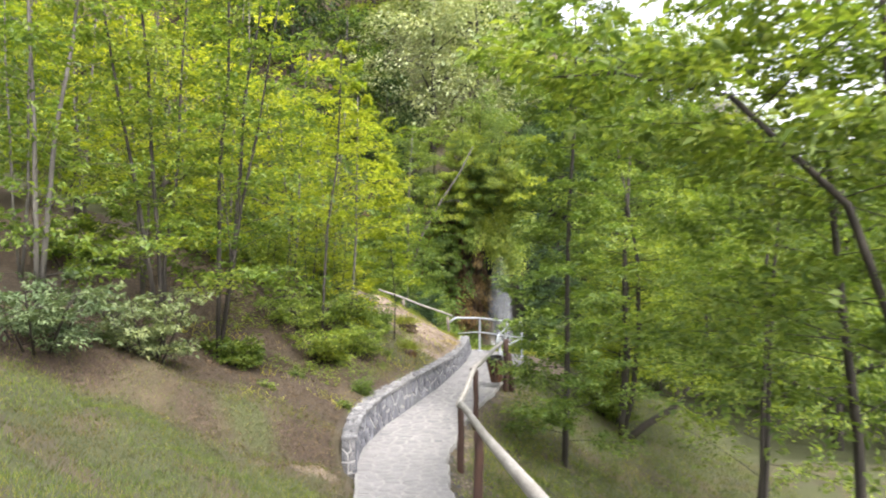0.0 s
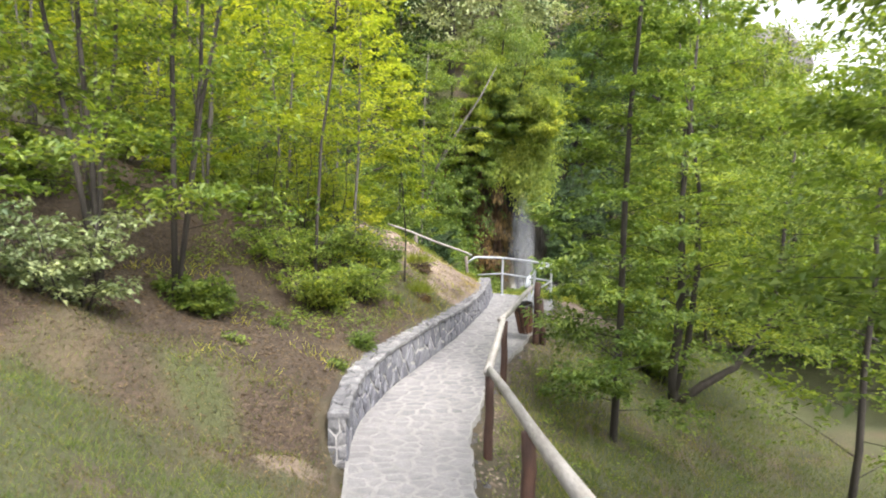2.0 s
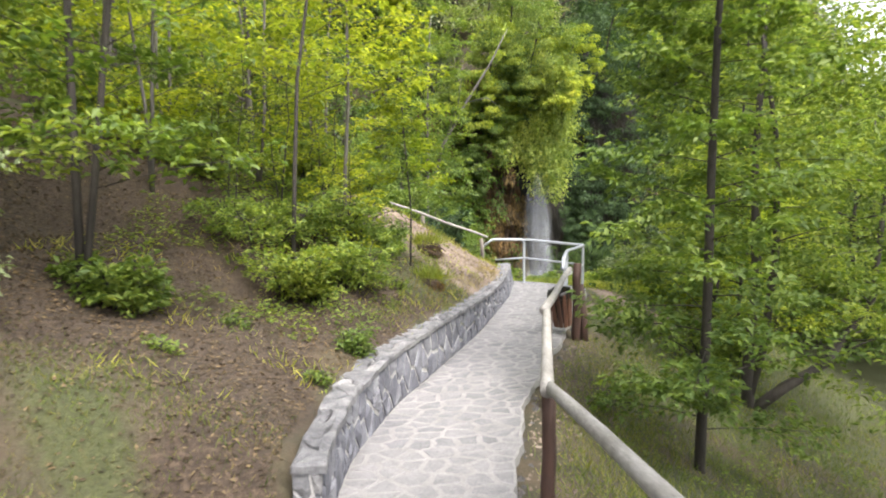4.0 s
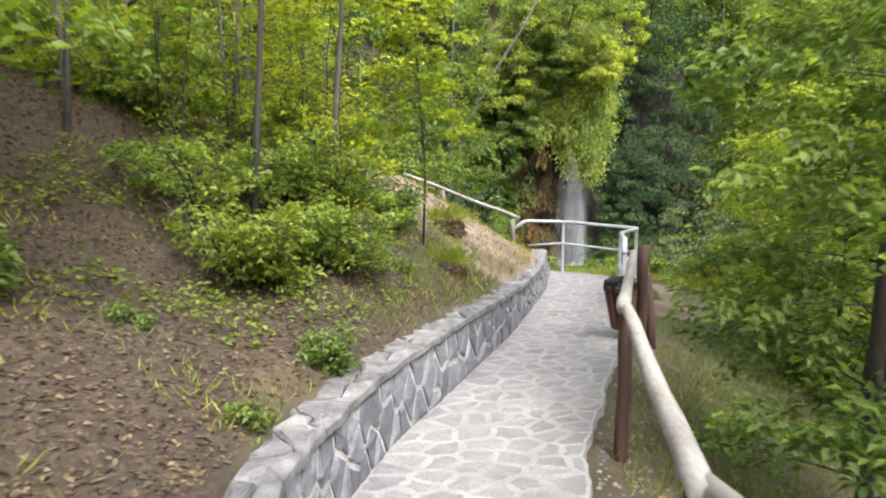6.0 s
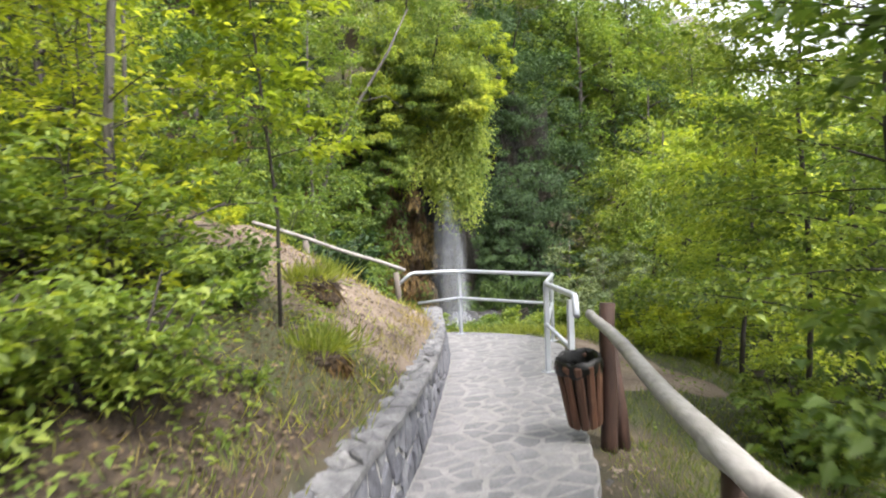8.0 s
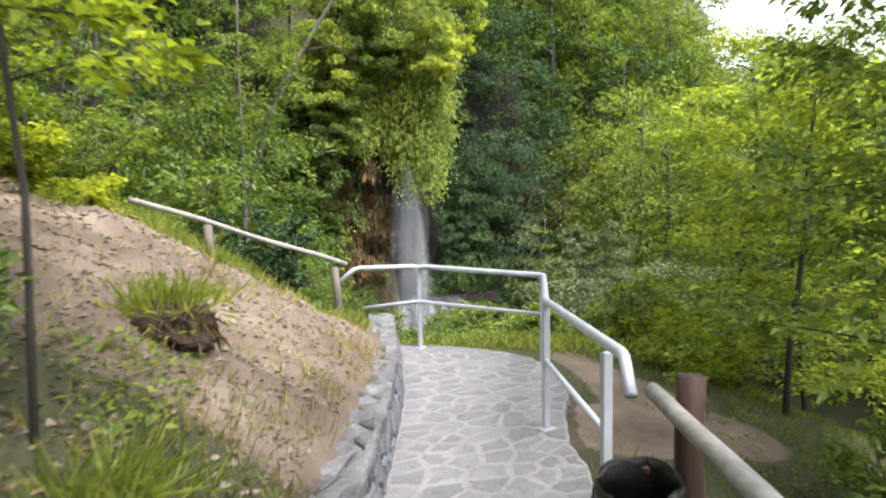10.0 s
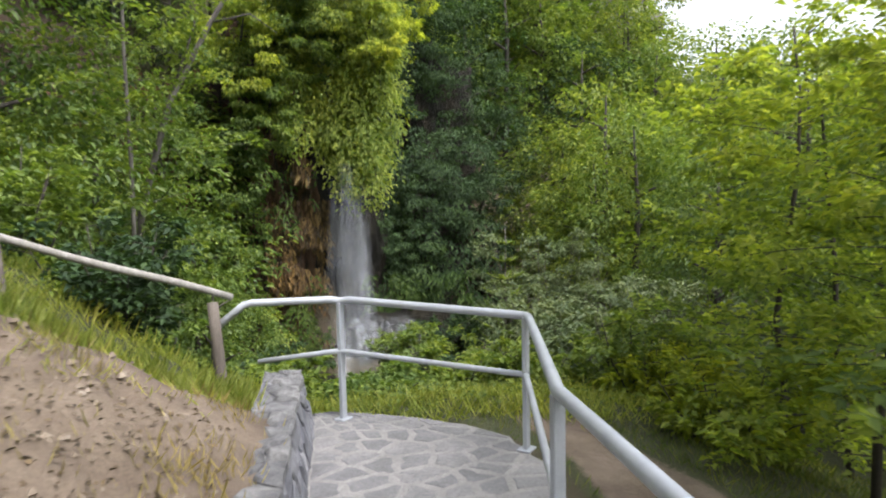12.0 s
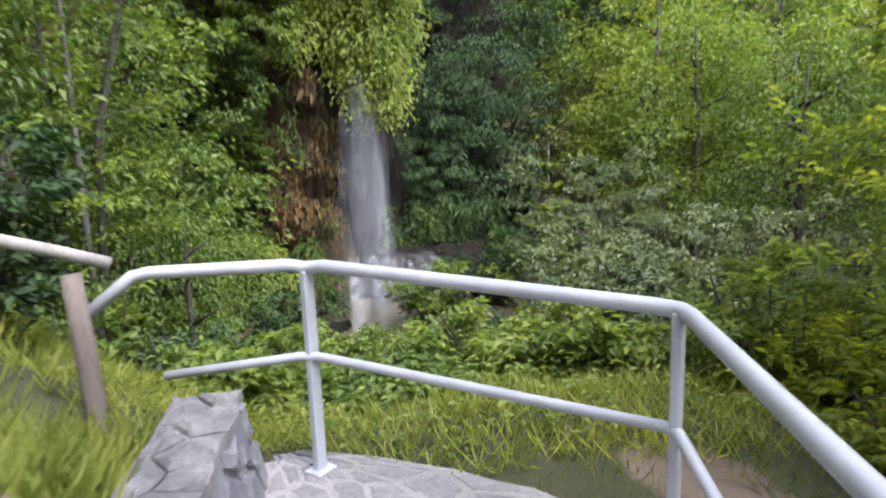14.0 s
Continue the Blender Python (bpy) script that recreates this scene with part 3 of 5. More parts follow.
# ---- log fence on the bank ----
bank = thing("log_fence", (0.1, 19.6, 0.5), "weathered log rail on grey wooden posts above the bank", "fence")
fence_posts = [(0.127, 19.55, 0.93), (-1.10, 19.2, 1.44)]
for k, p in enumerate(fence_posts):
    foot = float(ground_z(p[0], p[1])) - 0.15
    pts = [(p[0] + 0.05 * (1 - i / 3), p[1] - 0.08 * (1 - i / 3), foot + (p[2] - 0.02 - foot) * i / 3) for i in range(4)]
    tube("post", rel(pts, bank), [0.042, 0.042, 0.041, 0.040], M_OLDPOST, bank, 10, 0.05, 40 + k)
a, b = (0.26, 19.6, 0.93), (-1.75, 19.02, 1.70)
pts = [tuple(a[c] + (b[c] - a[c]) * i / 12 + (0.008 * math.sin(i * 0.9) if c == 2 else 0) for c in range(3)) for i in range(13)]
tube("log", rel(pts, bank), [0.026] * 13, M_LOG, bank, 10, 0.06, 44)


# ---- plants ----
def leaf_mesh(name, centres, dirs, normals, sizes, mat, parent, width=0.5, fold=0.18):
    """Many leaves in one mesh: each a lens-shaped blade of four corners folded along its rib."""
    c, d, n = np.asarray(centres), np.asarray(dirs), np.asarray(normals)
    s = np.asarray(sizes)[:, None]
    d = d / (np.linalg.norm(d, axis=1)[:, None] + 1e-9)
    side = np.cross(n, d)
    side /= np.linalg.norm(side, axis=1)[:, None] + 1e-9
    nn = np.cross(d, side)
    mid_pt = c + d * s * 0.45
    v = np.stack([c, mid_pt + side * s * width / 2 + nn * s * fold, c + d * s - nn * s * 0.12, mid_pt - side * s * width / 2 + nn * s * fold], 1).reshape(-1, 3)
    k = len(c)
    base = (np.arange(k) * 4)[:, None]
    tri = np.concatenate([base + np.array([0, 1, 2]), base + np.array([0, 2, 3])], 1).reshape(-1)
    me = bpy.data.meshes.new(name)
    me.vertices.add(4 * k)
    me.vertices.foreach_set("co", v.astype(np.float32).ravel())
    me.loops.add(6 * k)
    me.loops.foreach_set("vertex_index", tri.astype(np.int32))
    me.polygons.add(2 * k)
    me.polygons.foreach_set("loop_start", np.arange(0, 6 * k, 3, dtype=np.int32))
    me.polygons.foreach_set("loop_total", np.full(2 * k, 3, dtype=np.int32))
    me.update(calc_edges=True)
    me.materials.append(mat)
    ob = new(name, me)
    ob.parent = parent
    return ob


def grow(trunk_pts, trunk_r, limbs, twigs, leaves, reach, leaf_size, seed, start=0.15, droop=0.1, rise=0.35, shape="cone", spread=0.5):
    """Limbs along a trunk, twigs along the limbs, leaves in flat sprays along the twigs."""
    rng = np.random.RandomState(seed)
    tp = np.array(trunk_pts, float)
    seg = np.r_[0, np.cumsum(np.linalg.norm(np.diff(tp, axis=0), axis=1))]
    wood_v, wood_f = tube_data(tp, trunk_r, 9)
    limb_parts = []
    cs, ds, ns, ss = [], [], [], []
    for i in range(limbs):
        f = start + (0.99 - start) * (i + rng.uniform(0, 0.9)) / limbs
        base = np.array([np.interp(f * seg[-1], seg, tp[:, k]) for k in range(3)])
        size = {"cone": 1.0 - 0.75 * (f - start) / (1 - start), "round": math.sin(math.pi * min(0.95, 0.25 + 0.7 * f)), "vase": 0.45 + 0.6 * f, "even": 1.0 - 0.35 * f}[shape]
        length = reach * size * rng.uniform(0.7, 1.2)
        az_l = i * 2.4 + rng.uniform(-0.5, 0.5)
        out = np.array((math.cos(az_l), math.sin(az_l), rise + rng.uniform(-0.15, 0.25)))
        out /= np.linalg.norm(out)
        n_pt = 5
        pts = [base + out * length * q / (n_pt - 1) + np.array((0, 0, -droop * length * (q / (n_pt - 1)) ** 2)) for q in range(n_pt)]
        r0 = max(0.005, np.interp(f, np.linspace(0, 1, len(trunk_r)), trunk_r) * 0.17)
        limb_parts.append(tube_data(pts, np.linspace(r0, 0.003, n_pt), 5))
        pts = np.array(pts)
        for j in range(twigs):
            g = 0.2 + 0.8 * (j + rng.uniform(0, 1)) / twigs
            b = np.array([np.interp(g * (n_pt - 1), range(n_pt), pts[:, k]) for k in range(3)])
            sidew = np.cross(out, (0, 0, 1.0)) * (1 if j % 2 else -1)
            td = out * rng.uniform(0.3, 0.9) + sidew * rng.uniform(0.3, 1.0) + np.array((0, 0, rng.uniform(-0.3, 0.3)))
            td /= np.linalg.norm(td)
            tl = length * spread * (1.05 - 0.6 * g) * rng.uniform(0.7, 1.3) + 0.08
            q = np.sort(rng.uniform(0.05, 1.0, leaves))
            up = np.array((0, 0, 1.0)) + rng.uniform(-0.35, 0.35, 3)
            across = np.cross(up, td)
            sgn = np.where(np.arange(leaves) % 2, 1.0, -1.0)[:, None]
            pos = b + td * (q * tl)[:, None] + np.array((0, 0, -0.12 * tl)) * (q ** 2)[:, None] + rng.normal(0, 0.02 + 0.035 * tl, (leaves, 3))
            cs.append(pos)
            ds.append(td * 0.55 + across * sgn * 0.8 + rng.normal(0, 0.28, (leaves, 3)) + np.array((0, 0, -0.15)))
            ns.append(up + rng.normal(0, 0.38, (leaves, 3)))
            ss.append(leaf_size * rng.uniform(0.6, 1.25, leaves))
    return (wood_v, wood_f), limb_parts, (np.concatenate(cs), np.concatenate(ds), np.concatenate(ns), np.concatenate(ss))


def tree(name, place, label, category, mat_leaf, mat_bark, stems, limbs=18, twigs=7, leaves=22, reach=1.4, leaf_size=0.075, seed=1, group="", sink=0.12, **kw):
    """stems: lists of (x, y, z, radius) from the foot up, in metres from the foot of the tree."""
    ob = thing(name, place, label, category, group)
    cs = []
    for k, st in enumerate(stems):
        pts = [(p[0], p[1], p[2] - (sink if i == 0 else 0)) for i, p in enumerate(st)]
        wood, limb_list, lv = grow(pts, [p[3] for p in st], limbs, twigs, leaves, reach, leaf_size, seed * 17 + k, **kw)
        mesh_object("trunk", wood[0], wood[1], mat_bark, ob, True)
        for v, f in limb_list:
            mesh_object("limb", v, f, mat_bark, ob, True)
        cs.append(lv)
    leaf_mesh("crown", *[np.concatenate([c[i] for c in cs]) for i in range(4)], mat_leaf, ob)
    return ob


def bent_stem(height, r0, r1, lean_x, lean_y, seed, n=6):
    rng = random.Random(seed)
    out = []
    for i in range(n):
        q = i / (n - 1)
        out.append((lean_x * q + rng.uniform(-0.05, 0.05) * (i > 0), lean_y * q + rng.uniform(-0.05, 0.05) * (i > 0), height * q, r0 + (r1 - r0) * q))
    return out


def at(x, y):
    return (x, y, float(ground_z(x, y)))


GROVE = "young trees on the bank above the path"
tree("tree", at(-4.4, 10.2), "slender dark multi-stemmed tree with light green leaves", "tree", L_FRESH, M_DARKBARK,
     [bent_stem(6.5, 0.036, 0.012, -0.5, 0.3, 1), bent_stem(6.0, 0.03, 0.01, 0.2, 0.5, 2), bent_stem(5.6, 0.035, 0.01, -0.9, -0.1, 3)], 20, 7, 17, 1.35, 0.085, 2, GROVE, start=0.12, shape="even", rise=0.3)
tree("tree", at(-3.75, 10.5), "slender dark multi-stemmed tree with light green leaves", "tree", L_FRESH, M_DARKBARK,
     [bent_stem(6.8, 0.036, 0.012, 0.1, 0.2, 4), bent_stem(6.2, 0.03, 0.01, 0.6, 0.3, 5), bent_stem(5.4, 0.03, 0.01, 0.9, 0.0, 6)], 20, 7, 17, 1.35, 0.085, 3, GROVE, start=0.14, shape="even", rise=0.3)
tree("tree", at(-5.6, 9.3), "slender grey multi-stemmed tree with light green leaves", "tree", L_MID, M_BARK,
     [bent_stem(6.2, 0.036, 0.012, -0.2, 0.2, 7), bent_stem(5.8, 0.04, 0.01, 0.5, 0.3, 8)], 22, 6, 18, 1.4, 0.095, 4, GROVE, start=0.1, shape="even", rise=0.25)
tree("tree", at(-2.55, 12.7), "young tree with a thin dark trunk and yellow-green leaves", "tree", L_YELLOW, M_DARKBARK,
     [bent_stem(5.2, 0.027, 0.010, 0.35, 0.2, 9)], 24, 6, 20, 1.25, 0.085, 5, GROVE, start=0.35, shape="round", rise=0.3)
tree("tree", at(-2.1, 13.7), "young tree with a thin grey trunk and yellow-green leaves", "tree", L_YELLOW, M_BARK,
     [bent_stem(4.4, 0.03, 0.01, 0.1, 0.3, 10)], 22, 6, 18, 1.1, 0.08, 6, GROVE, start=0.4, shape="round", rise=0.3)
tree("sapling", at(-1.3, 14.55), "thin sapling with bright green layered leaves", "sapling", L_YELLOW, M_DARKBARK,
     [bent_stem(3.8, 0.014, 0.004, -0.12, 0.25, 11)], 34, 6, 16, 0.5, 0.08, 7, GROVE, start=0.3, shape="round", rise=0.12)
for k, (x, y, h) in enumerate(((-4.2, 13.2, 5.5), (-5.4, 12.2, 6.0), (-3.4, 15.0, 5.0), (-6.8, 11.2, 6.5), (-4.9, 15.8, 6.0), (-2.8, 16.9, 4.2), (-7.2, 14.2, 7.0), (-6.5, 17.5, 7.0))):
    tree("tree", at(x, y), "young woodland tree with a thin grey trunk and yellow-green leaves", "tree", L_YELLOW, M_BARK,
         [bent_stem(h, 0.027, 0.01, 0.3, 0.1, 60 + k), bent_stem(h * 0.85, 0.022, 0.01, -0.4, 0.2, 80 + k)], 13, 6, 15, 1.5, 0.1, 20 + k, GROVE, start=0.22, shape="even", rise=0.3)

DOWN = "trees on the slope below the handrail"
tree("tree", at(1.42, 11.35), "straight dark-trunked tree with dense layered green leaves", "tree", L_MID, M_DARKBARK,
     [bent_stem(8.2, 0.052, 0.01, 0.15, 0.1, 13, 7)], 80, 10, 26, 1.12, 0.085, 9, DOWN, start=0.06, shape="even", rise=0.18)
tree("tree", at(3.35, 14.35), "forked tree with a bent dark limb and green leaves", "tree", L_MID, M_DARKBARK,
     [[(0, 0, 0, 0.09), (0.0, 0.05, 0.5, 0.085), (0.1, 0.1, 1.6, 0.07), (0.05, 0.2, 3.4, 0.05), (0.2, 0.2, 6.8, 0.014)],
      [(0.0, 0, 0.02, 0.08), (0.45, -0.1, 0.3, 0.075), (1.0, -0.1, 0.62, 0.06), (1.6, -0.1, 1.5, 0.045), (1.9, 0, 5.0, 0.014)],
      [(0.02, 0, 0.3, 0.06), (0.2, 0.02, 0.9, 0.058), (0.32, 0.05, 2.2, 0.05), (0.3, 0.1, 3.6, 0.036), (-0.2, 0.1, 6.2, 0.012)]], 34, 9, 22, 1.9, 0.09, 10, DOWN, start=0.22, shape="even", rise=0.2)
tree("tree", at(4.3, 17.8), "dark-trunked tree with yellow-green layered leaves", "tree", L_BRIGHT, M_DARKBARK,
     [bent_stem(3.5, 0.036, 0.01, 0.5, 0.2, 14, 7)], 36, 9, 24, 1.2, 0.08, 11, DOWN, start=0.1, shape="even", rise=0.15)
tree("tree", at(3.1, 6.6), "spreading tree with bright green leaves beside the path", "tree", L_MID, M_DARKBARK,
     [bent_stem(6.6, 0.06, 0.015, -0.5, 0.2, 15, 7)], 50, 10, 25, 2.1, 0.095, 12, DOWN, start=0.36, shape="even", rise=0.2)
tree("tree", at(3.5, 9.2), "spreading tree with green leaves below the path", "tree", L_FRESH, M_DARKBARK,
     [bent_stem(5.8, 0.045, 0.012, 0.3, 0.2, 16, 7)], 26, 9, 22, 1.6, 0.09, 13, DOWN, start=0.42, shape="even", rise=0.2)
tree("tree", at(4.6, 11.4), "spreading tree with green leaves below the path", "tree", L_FRESH, M_DARKBARK,
     [bent_stem(6.4, 0.055, 0.015, 0.3, 0.2, 17, 7)], 28, 9, 20, 2.0, 0.1, 14, DOWN, start=0.12, shape="even", rise=0.2)
tree("tree", at(6.2, 19.6), "dark-trunked tree with yellow-green layered leaves", "tree", L_BRIGHT, M_DARKBARK,
     [bent_stem(4.3, 0.04, 0.01, -0.4, 0.2, 19, 7)], 32, 9, 22, 1.9, 0.11, 16, DOWN, start=0.06, shape="even", rise=0.15)
tree("tree", at(2.5, 5.0), "spreading tree with bright green leaves beside the path", "tree", L_MID, M_DARKBARK,
     [bent_stem(6.4, 0.05, 0.015, -0.4, 0.3, 23, 7),
      [(-0.1, 0.1, 2.4, 0.035), (-0.6, 0.2, 3.7, 0.03), (-1.3, 0.5, 4.5, 0.022), (-2.0, 0.9, 4.75, 0.010), (-2.5, 1.3, 4.8, 0.006)]], 30, 8, 20, 1.7, 0.1, 24, DOWN, start=0.38, shape="even", rise=0.2)


tree("tree", at(4.05, 16.3), "slim tree with green leaves beside the terrace", "tree", L_MID, M_DARKBARK,
     [bent_stem(7.0, 0.034, 0.008, 0.1, 0.1, 25, 7)], 40, 9, 22, 1.4, 0.09, 26, DOWN, start=0.2, shape="even", rise=0.2)


tree("tree", at(-0.95, 25.2), "slim straight grey tree with bright layered leaves in the ravine", "tree", L_FRESH, M_BARK,
     [bent_stem(9.6, 0.05, 0.012, 0.15, 0.1, 29, 7)], 46, 8, 20, 1.75, 0.1, 30, "trees in the ravine", start=0.3, shape="even", rise=0.1)
tree("tree", at(4.9, 19.3), "leafy tree with yellow-green leaves down to the ground", "tree", L_BRIGHT, M_DARKBARK,
     [bent_stem(3.9, 0.036, 0.01, 0.3, 0.1, 27, 7)], 30, 9, 20, 1.4, 0.09, 28, DOWN, start=0.03, shape="even", rise=0.2)


def shrub(name, place, label, mat, radius, height, stems=9, limbs=7, twigs=5, leaves=16, leaf_size=0.07, seed=1, group="", category="shrub"):
    rng = random.Random(seed)
    st = []
    for k in range(stems):
        a, r = rng.uniform(0, 6.28), radius * math.sqrt(rng.uniform(0.05, 1))
        st.append([(math.cos(a) * r * 0.3, math.sin(a) * r * 0.3, 0, 0.012), (math.cos(a) * r * 0.7, math.sin(a) * r * 0.7, height * 0.5, 0.008),
                   (math.cos(a) * r, math.sin(a) * r, height * rng.uniform(0.65, 1.05), 0.004)])
    return tree(name, place, label, category, mat, M_DARKBARK, st, limbs, twigs, leaves, radius * 0.45, leaf_size, seed, group, sink=0.05, start=0.1, shape="even", rise=0.25)


for k, (x, y, r, h) in enumerate(((-2.25, 13.7, 0.8, 0.5), (-2.95, 12.9, 0.8, 0.55), (-2.5, 12.35, 0.55, 0.45), (-1.75, 14.4, 0.4, 0.3), (-2.6, 14.5, 0.65, 0.5), (-1.95, 12.95, 0.55, 0.5))):
    shrub("bush", at(x, y), "broad low bush with dull green leaves", (L_FRESH, L_MID)[k % 2], r, h, 13, 6, 6, 8, 0.056, 700 + k, "low bushes on the bank")
shrub("bush", at(-4.3, 9.4), "low shrub with pale grey-green leaves", L_PALE, 0.8, 0.85, 10, 6, 5, 11, 0.065, 33)
shrub("bush", at(-5.3, 8.7), "low shrub with pale grey-green leaves", L_PALE, 0.85, 0.85, 10, 6, 5, 11, 0.065, 34)
shrub("bush", at(-3.5, 10.7), "low shrub with dull green leaves", L_MID, 0.4, 0.4, 7, 6, 5, 12, 0.07, 35)
shrub("weed", at(-1.78, 11.35), "small leafy green weed at the wall", L_MID, 0.13, 0.2, 7, 4, 3, 9, 0.045, 36, category="weed")
for k, (x, y, r, h) in enumerate(((-3.9, 14.4, 0.9, 0.8), (-5.0, 15.2, 1.0, 0.9), (-3.2, 16.0, 0.8, 0.7), (-4.2, 17.2, 0.9, 0.8), (-6.6, 12.4, 0.9, 0.9), (-2.9, 17.9, 0.7, 0.7), (-6.4, 15.4, 1.0, 0.9))):
    shrub("bush", at(x, y), "loose low bush on the wooded bank", (L_FRESH, L_YELLOW)[k % 2], r, h, 8, 6, 5, 11, 0.085, 160 + k, "bushes on the wooded bank")
for k, (x, y, h) in enumerate(((-2.4, 14.7, 2.0), (-2.9, 13.9, 1.8), (-3.3, 13.2, 1.9), (-2.8, 15.7, 2.2), (-2.1, 13.4, 1.2))):
    tree("sapling", at(x, y), "thin young sapling with sparse yellow-green leaves", "sapling", (L_YELLOW, L_FRESH)[k % 3 == 2], M_DARKBARK,
         [bent_stem(h, 0.011, 0.004, 0.15, 0.05, 600 + k), bent_stem(h * 0.8, 0.009, 0.003, -0.2, 0.1, 620 + k)], 12, 4, 7, 0.45, 0.06, 640 + k, "saplings on the bank", sink=0.06, start=0.12, shape="even", rise=0.3)
for k, (x, y) in enumerate(((-2.0, 10.4), (-2.7, 10.9), (-2.2, 12.2), (-3.0, 10.0), (-1.45, 13.5))):
    shrub("weed", at(x, y), "small leafy weed among the fallen leaves", (L_FRESH, L_MID)[k % 2], 0.11, 0.09, 4, 3, 3, 5, 0.042, 180 + k, "weeds on the bank", "weed")
for k, (x, y, r, h, mt) in enumerate(((-0.6, 20.6, 0.7, 0.9, L_DARK), (0.6, 21.2, 0.6, 0.42, L_FRESH), (1.6, 20.9, 0.5, 0.35, L_MID), (2.7, 21.4, 0.7, 0.6, L_FRESH), (0.2, 22.8, 0.9, 0.8, L_DARK),
                                      (1.9, 22.9, 0.8, 0.7, L_FRESH), (3.6, 22.8, 0.9, 0.9, L_MID), (-1.6, 21.6, 0.9, 1.2, L_MID), (-2.6, 20.8, 0.9, 1.1, L_FRESH), (4.2, 20.4, 0.8, 1.0, L_FRESH), (-1.0, 24.0, 1.3, 1.8, L_FRESH),
                                      (1.2, 25.2, 1.1, 0.9, L_MID), (3.0, 25.4, 1.0, 0.9, L_FRESH), (2.2, 27.6, 1.1, 0.7, L_MID), (3.9, 18.7, 0.6, 0.55, L_YELLOW), (4.2, 20.1, 0.6, 0.6, L_YELLOW), (3.3, 20.9, 0.5, 0.45, L_FRESH), (4.2, 28.8, 1.1, 1.2, L_FRESH), (5.4, 30.4, 1.2, 1.3, L_DARK), (3.9, 26.8, 1.0, 1.1, L_FRESH), (1.4, 29.0, 1.0, 1.1, L_DARK), (-3.6, 22.4, 1.3, 1.6, L_MID), (4.8, 25.6, 1.2, 1.4, L_DARK))):
    shrub("bush", at(x, y), "leafy green undergrowth below the terrace railing", mt, r, h, 9, 6, 5, 11, 0.08 + 0.004 * (y - 20), 100 + k, "undergrowth below the railing")
for k, (x, y, r, h) in enumerate(((6.6, 26.4, 1.5, 2.6), (8.2, 26.4, 1.6, 2.8), (7.6, 29.4, 1.8, 3.4), (5.0, 23.6, 1.3, 2.0), (9.6, 24.6, 1.6, 2.6), (6.4, 22.2, 1.2, 1.8))):
    shrub("willow", at(x, y), "rounded willow shrub with dull grey-green leaves", L_GREY, r, h, 13, 8, 6, 16, 0.10, 130 + k, "willow shrubs in the ravine")

# fir sapling in the ravine
fx, fy, fz = at(5.86, 27.5)
fir = thing("fir_sapling", (fx, fy, fz), "young fir with sparse pale green tiers", "fir")
FIR_H = 0.95 - fz
tube("trunk", [(0, 0, -0.1), (0, 0, FIR_H * 0.5), (0.01, 0, FIR_H)], [0.035, 0.02, 0.006], M_BARK, fir, 8)
fc, fd, fn, fs = [], [], [], []
rng = random.Random(77)
for t in range(9):
    z = FIR_H * (0.12 + 0.095 * t)
    ln = 0.95 * (1 - t / 9.5)
    for k in range(6):
        a = k * 1.047 + t * 0.5
        d = (math.cos(a), math.sin(a), 0.35)
        tube("branch", [(0, 0, z), (d[0] * ln * 0.5, d[1] * ln * 0.5, z + 0.1 * ln), (d[0] * ln, d[1] * ln, z + 0.35 * ln)], [0.012, 0.008, 0.003], M_BARK, fir, 5)
        for q in range(26):
            s = (q + 1) / 26
            for sg in (-1, 1):
                fc.append((d[0] * ln * s, d[1] * ln * s, z + 0.35 * ln * s * s))
                fd.append((d[0] * 0.6 - d[1] * sg, d[1] * 0.6 + d[0] * sg, 0.2 + rng.uniform(-0.2, 0.2)))
                fn.append((rng.uniform(-0.3, 0.3), rng.uniform(-0.3, 0.3), 1))
                fs.append(0.1 * (1.1 - 0.4 * s))
leaf_mesh("needles", fc, fd, fn, fs, L_FRESH, fir, 0.3)


# ---- woodland: broad crowns built once per kind, then copied ----
def crown_data(radius, height, lift, clumps, per, leaf_size, seed, droop=0.0):
    """Clumps of leaves over an uneven crown, denser outside, with gaps between them."""
    rng = np.random.RandomState(seed)
    cs, ds, ns, ss = [], [], [], []
    for k in range(clumps):
        q = rng.uniform(0, 1)
        a = rng.uniform(0, 6.283)
        prof = math.sin(math.pi * (0.12 + 0.83 * q)) ** 0.7
        r = radius * prof * rng.uniform(0.55, 1.12)
        c = np.array((math.cos(a) * r, math.sin(a) * r, lift + height * q - droop * r * 0.5))
        size = radius * rng.uniform(0.2, 0.36)
        u = rng.normal(0, 1, (per, 3))
        u /= np.linalg.norm(u, axis=1)[:, None]
        u[:, 2] *= 0.5
        pos = c + u * size * rng.uniform(0.35, 1.0, (per, 1)) ** 0.6
        out = u + np.array((math.cos(a) * 0.6, math.sin(a) * 0.6, -0.25 - droop))
        cs.append(pos)
        ds.append(out + rng.normal(0, 0.4, (per, 3)))
        ns.append(np.array((0, 0, 1.0)) + u * 0.5 + rng.normal(0, 0.35, (per, 3)))
        ss.append(leaf_size * rng.uniform(0.6, 1.3, per))
    return [np.concatenate(v) for v in (cs, ds, ns, ss)]


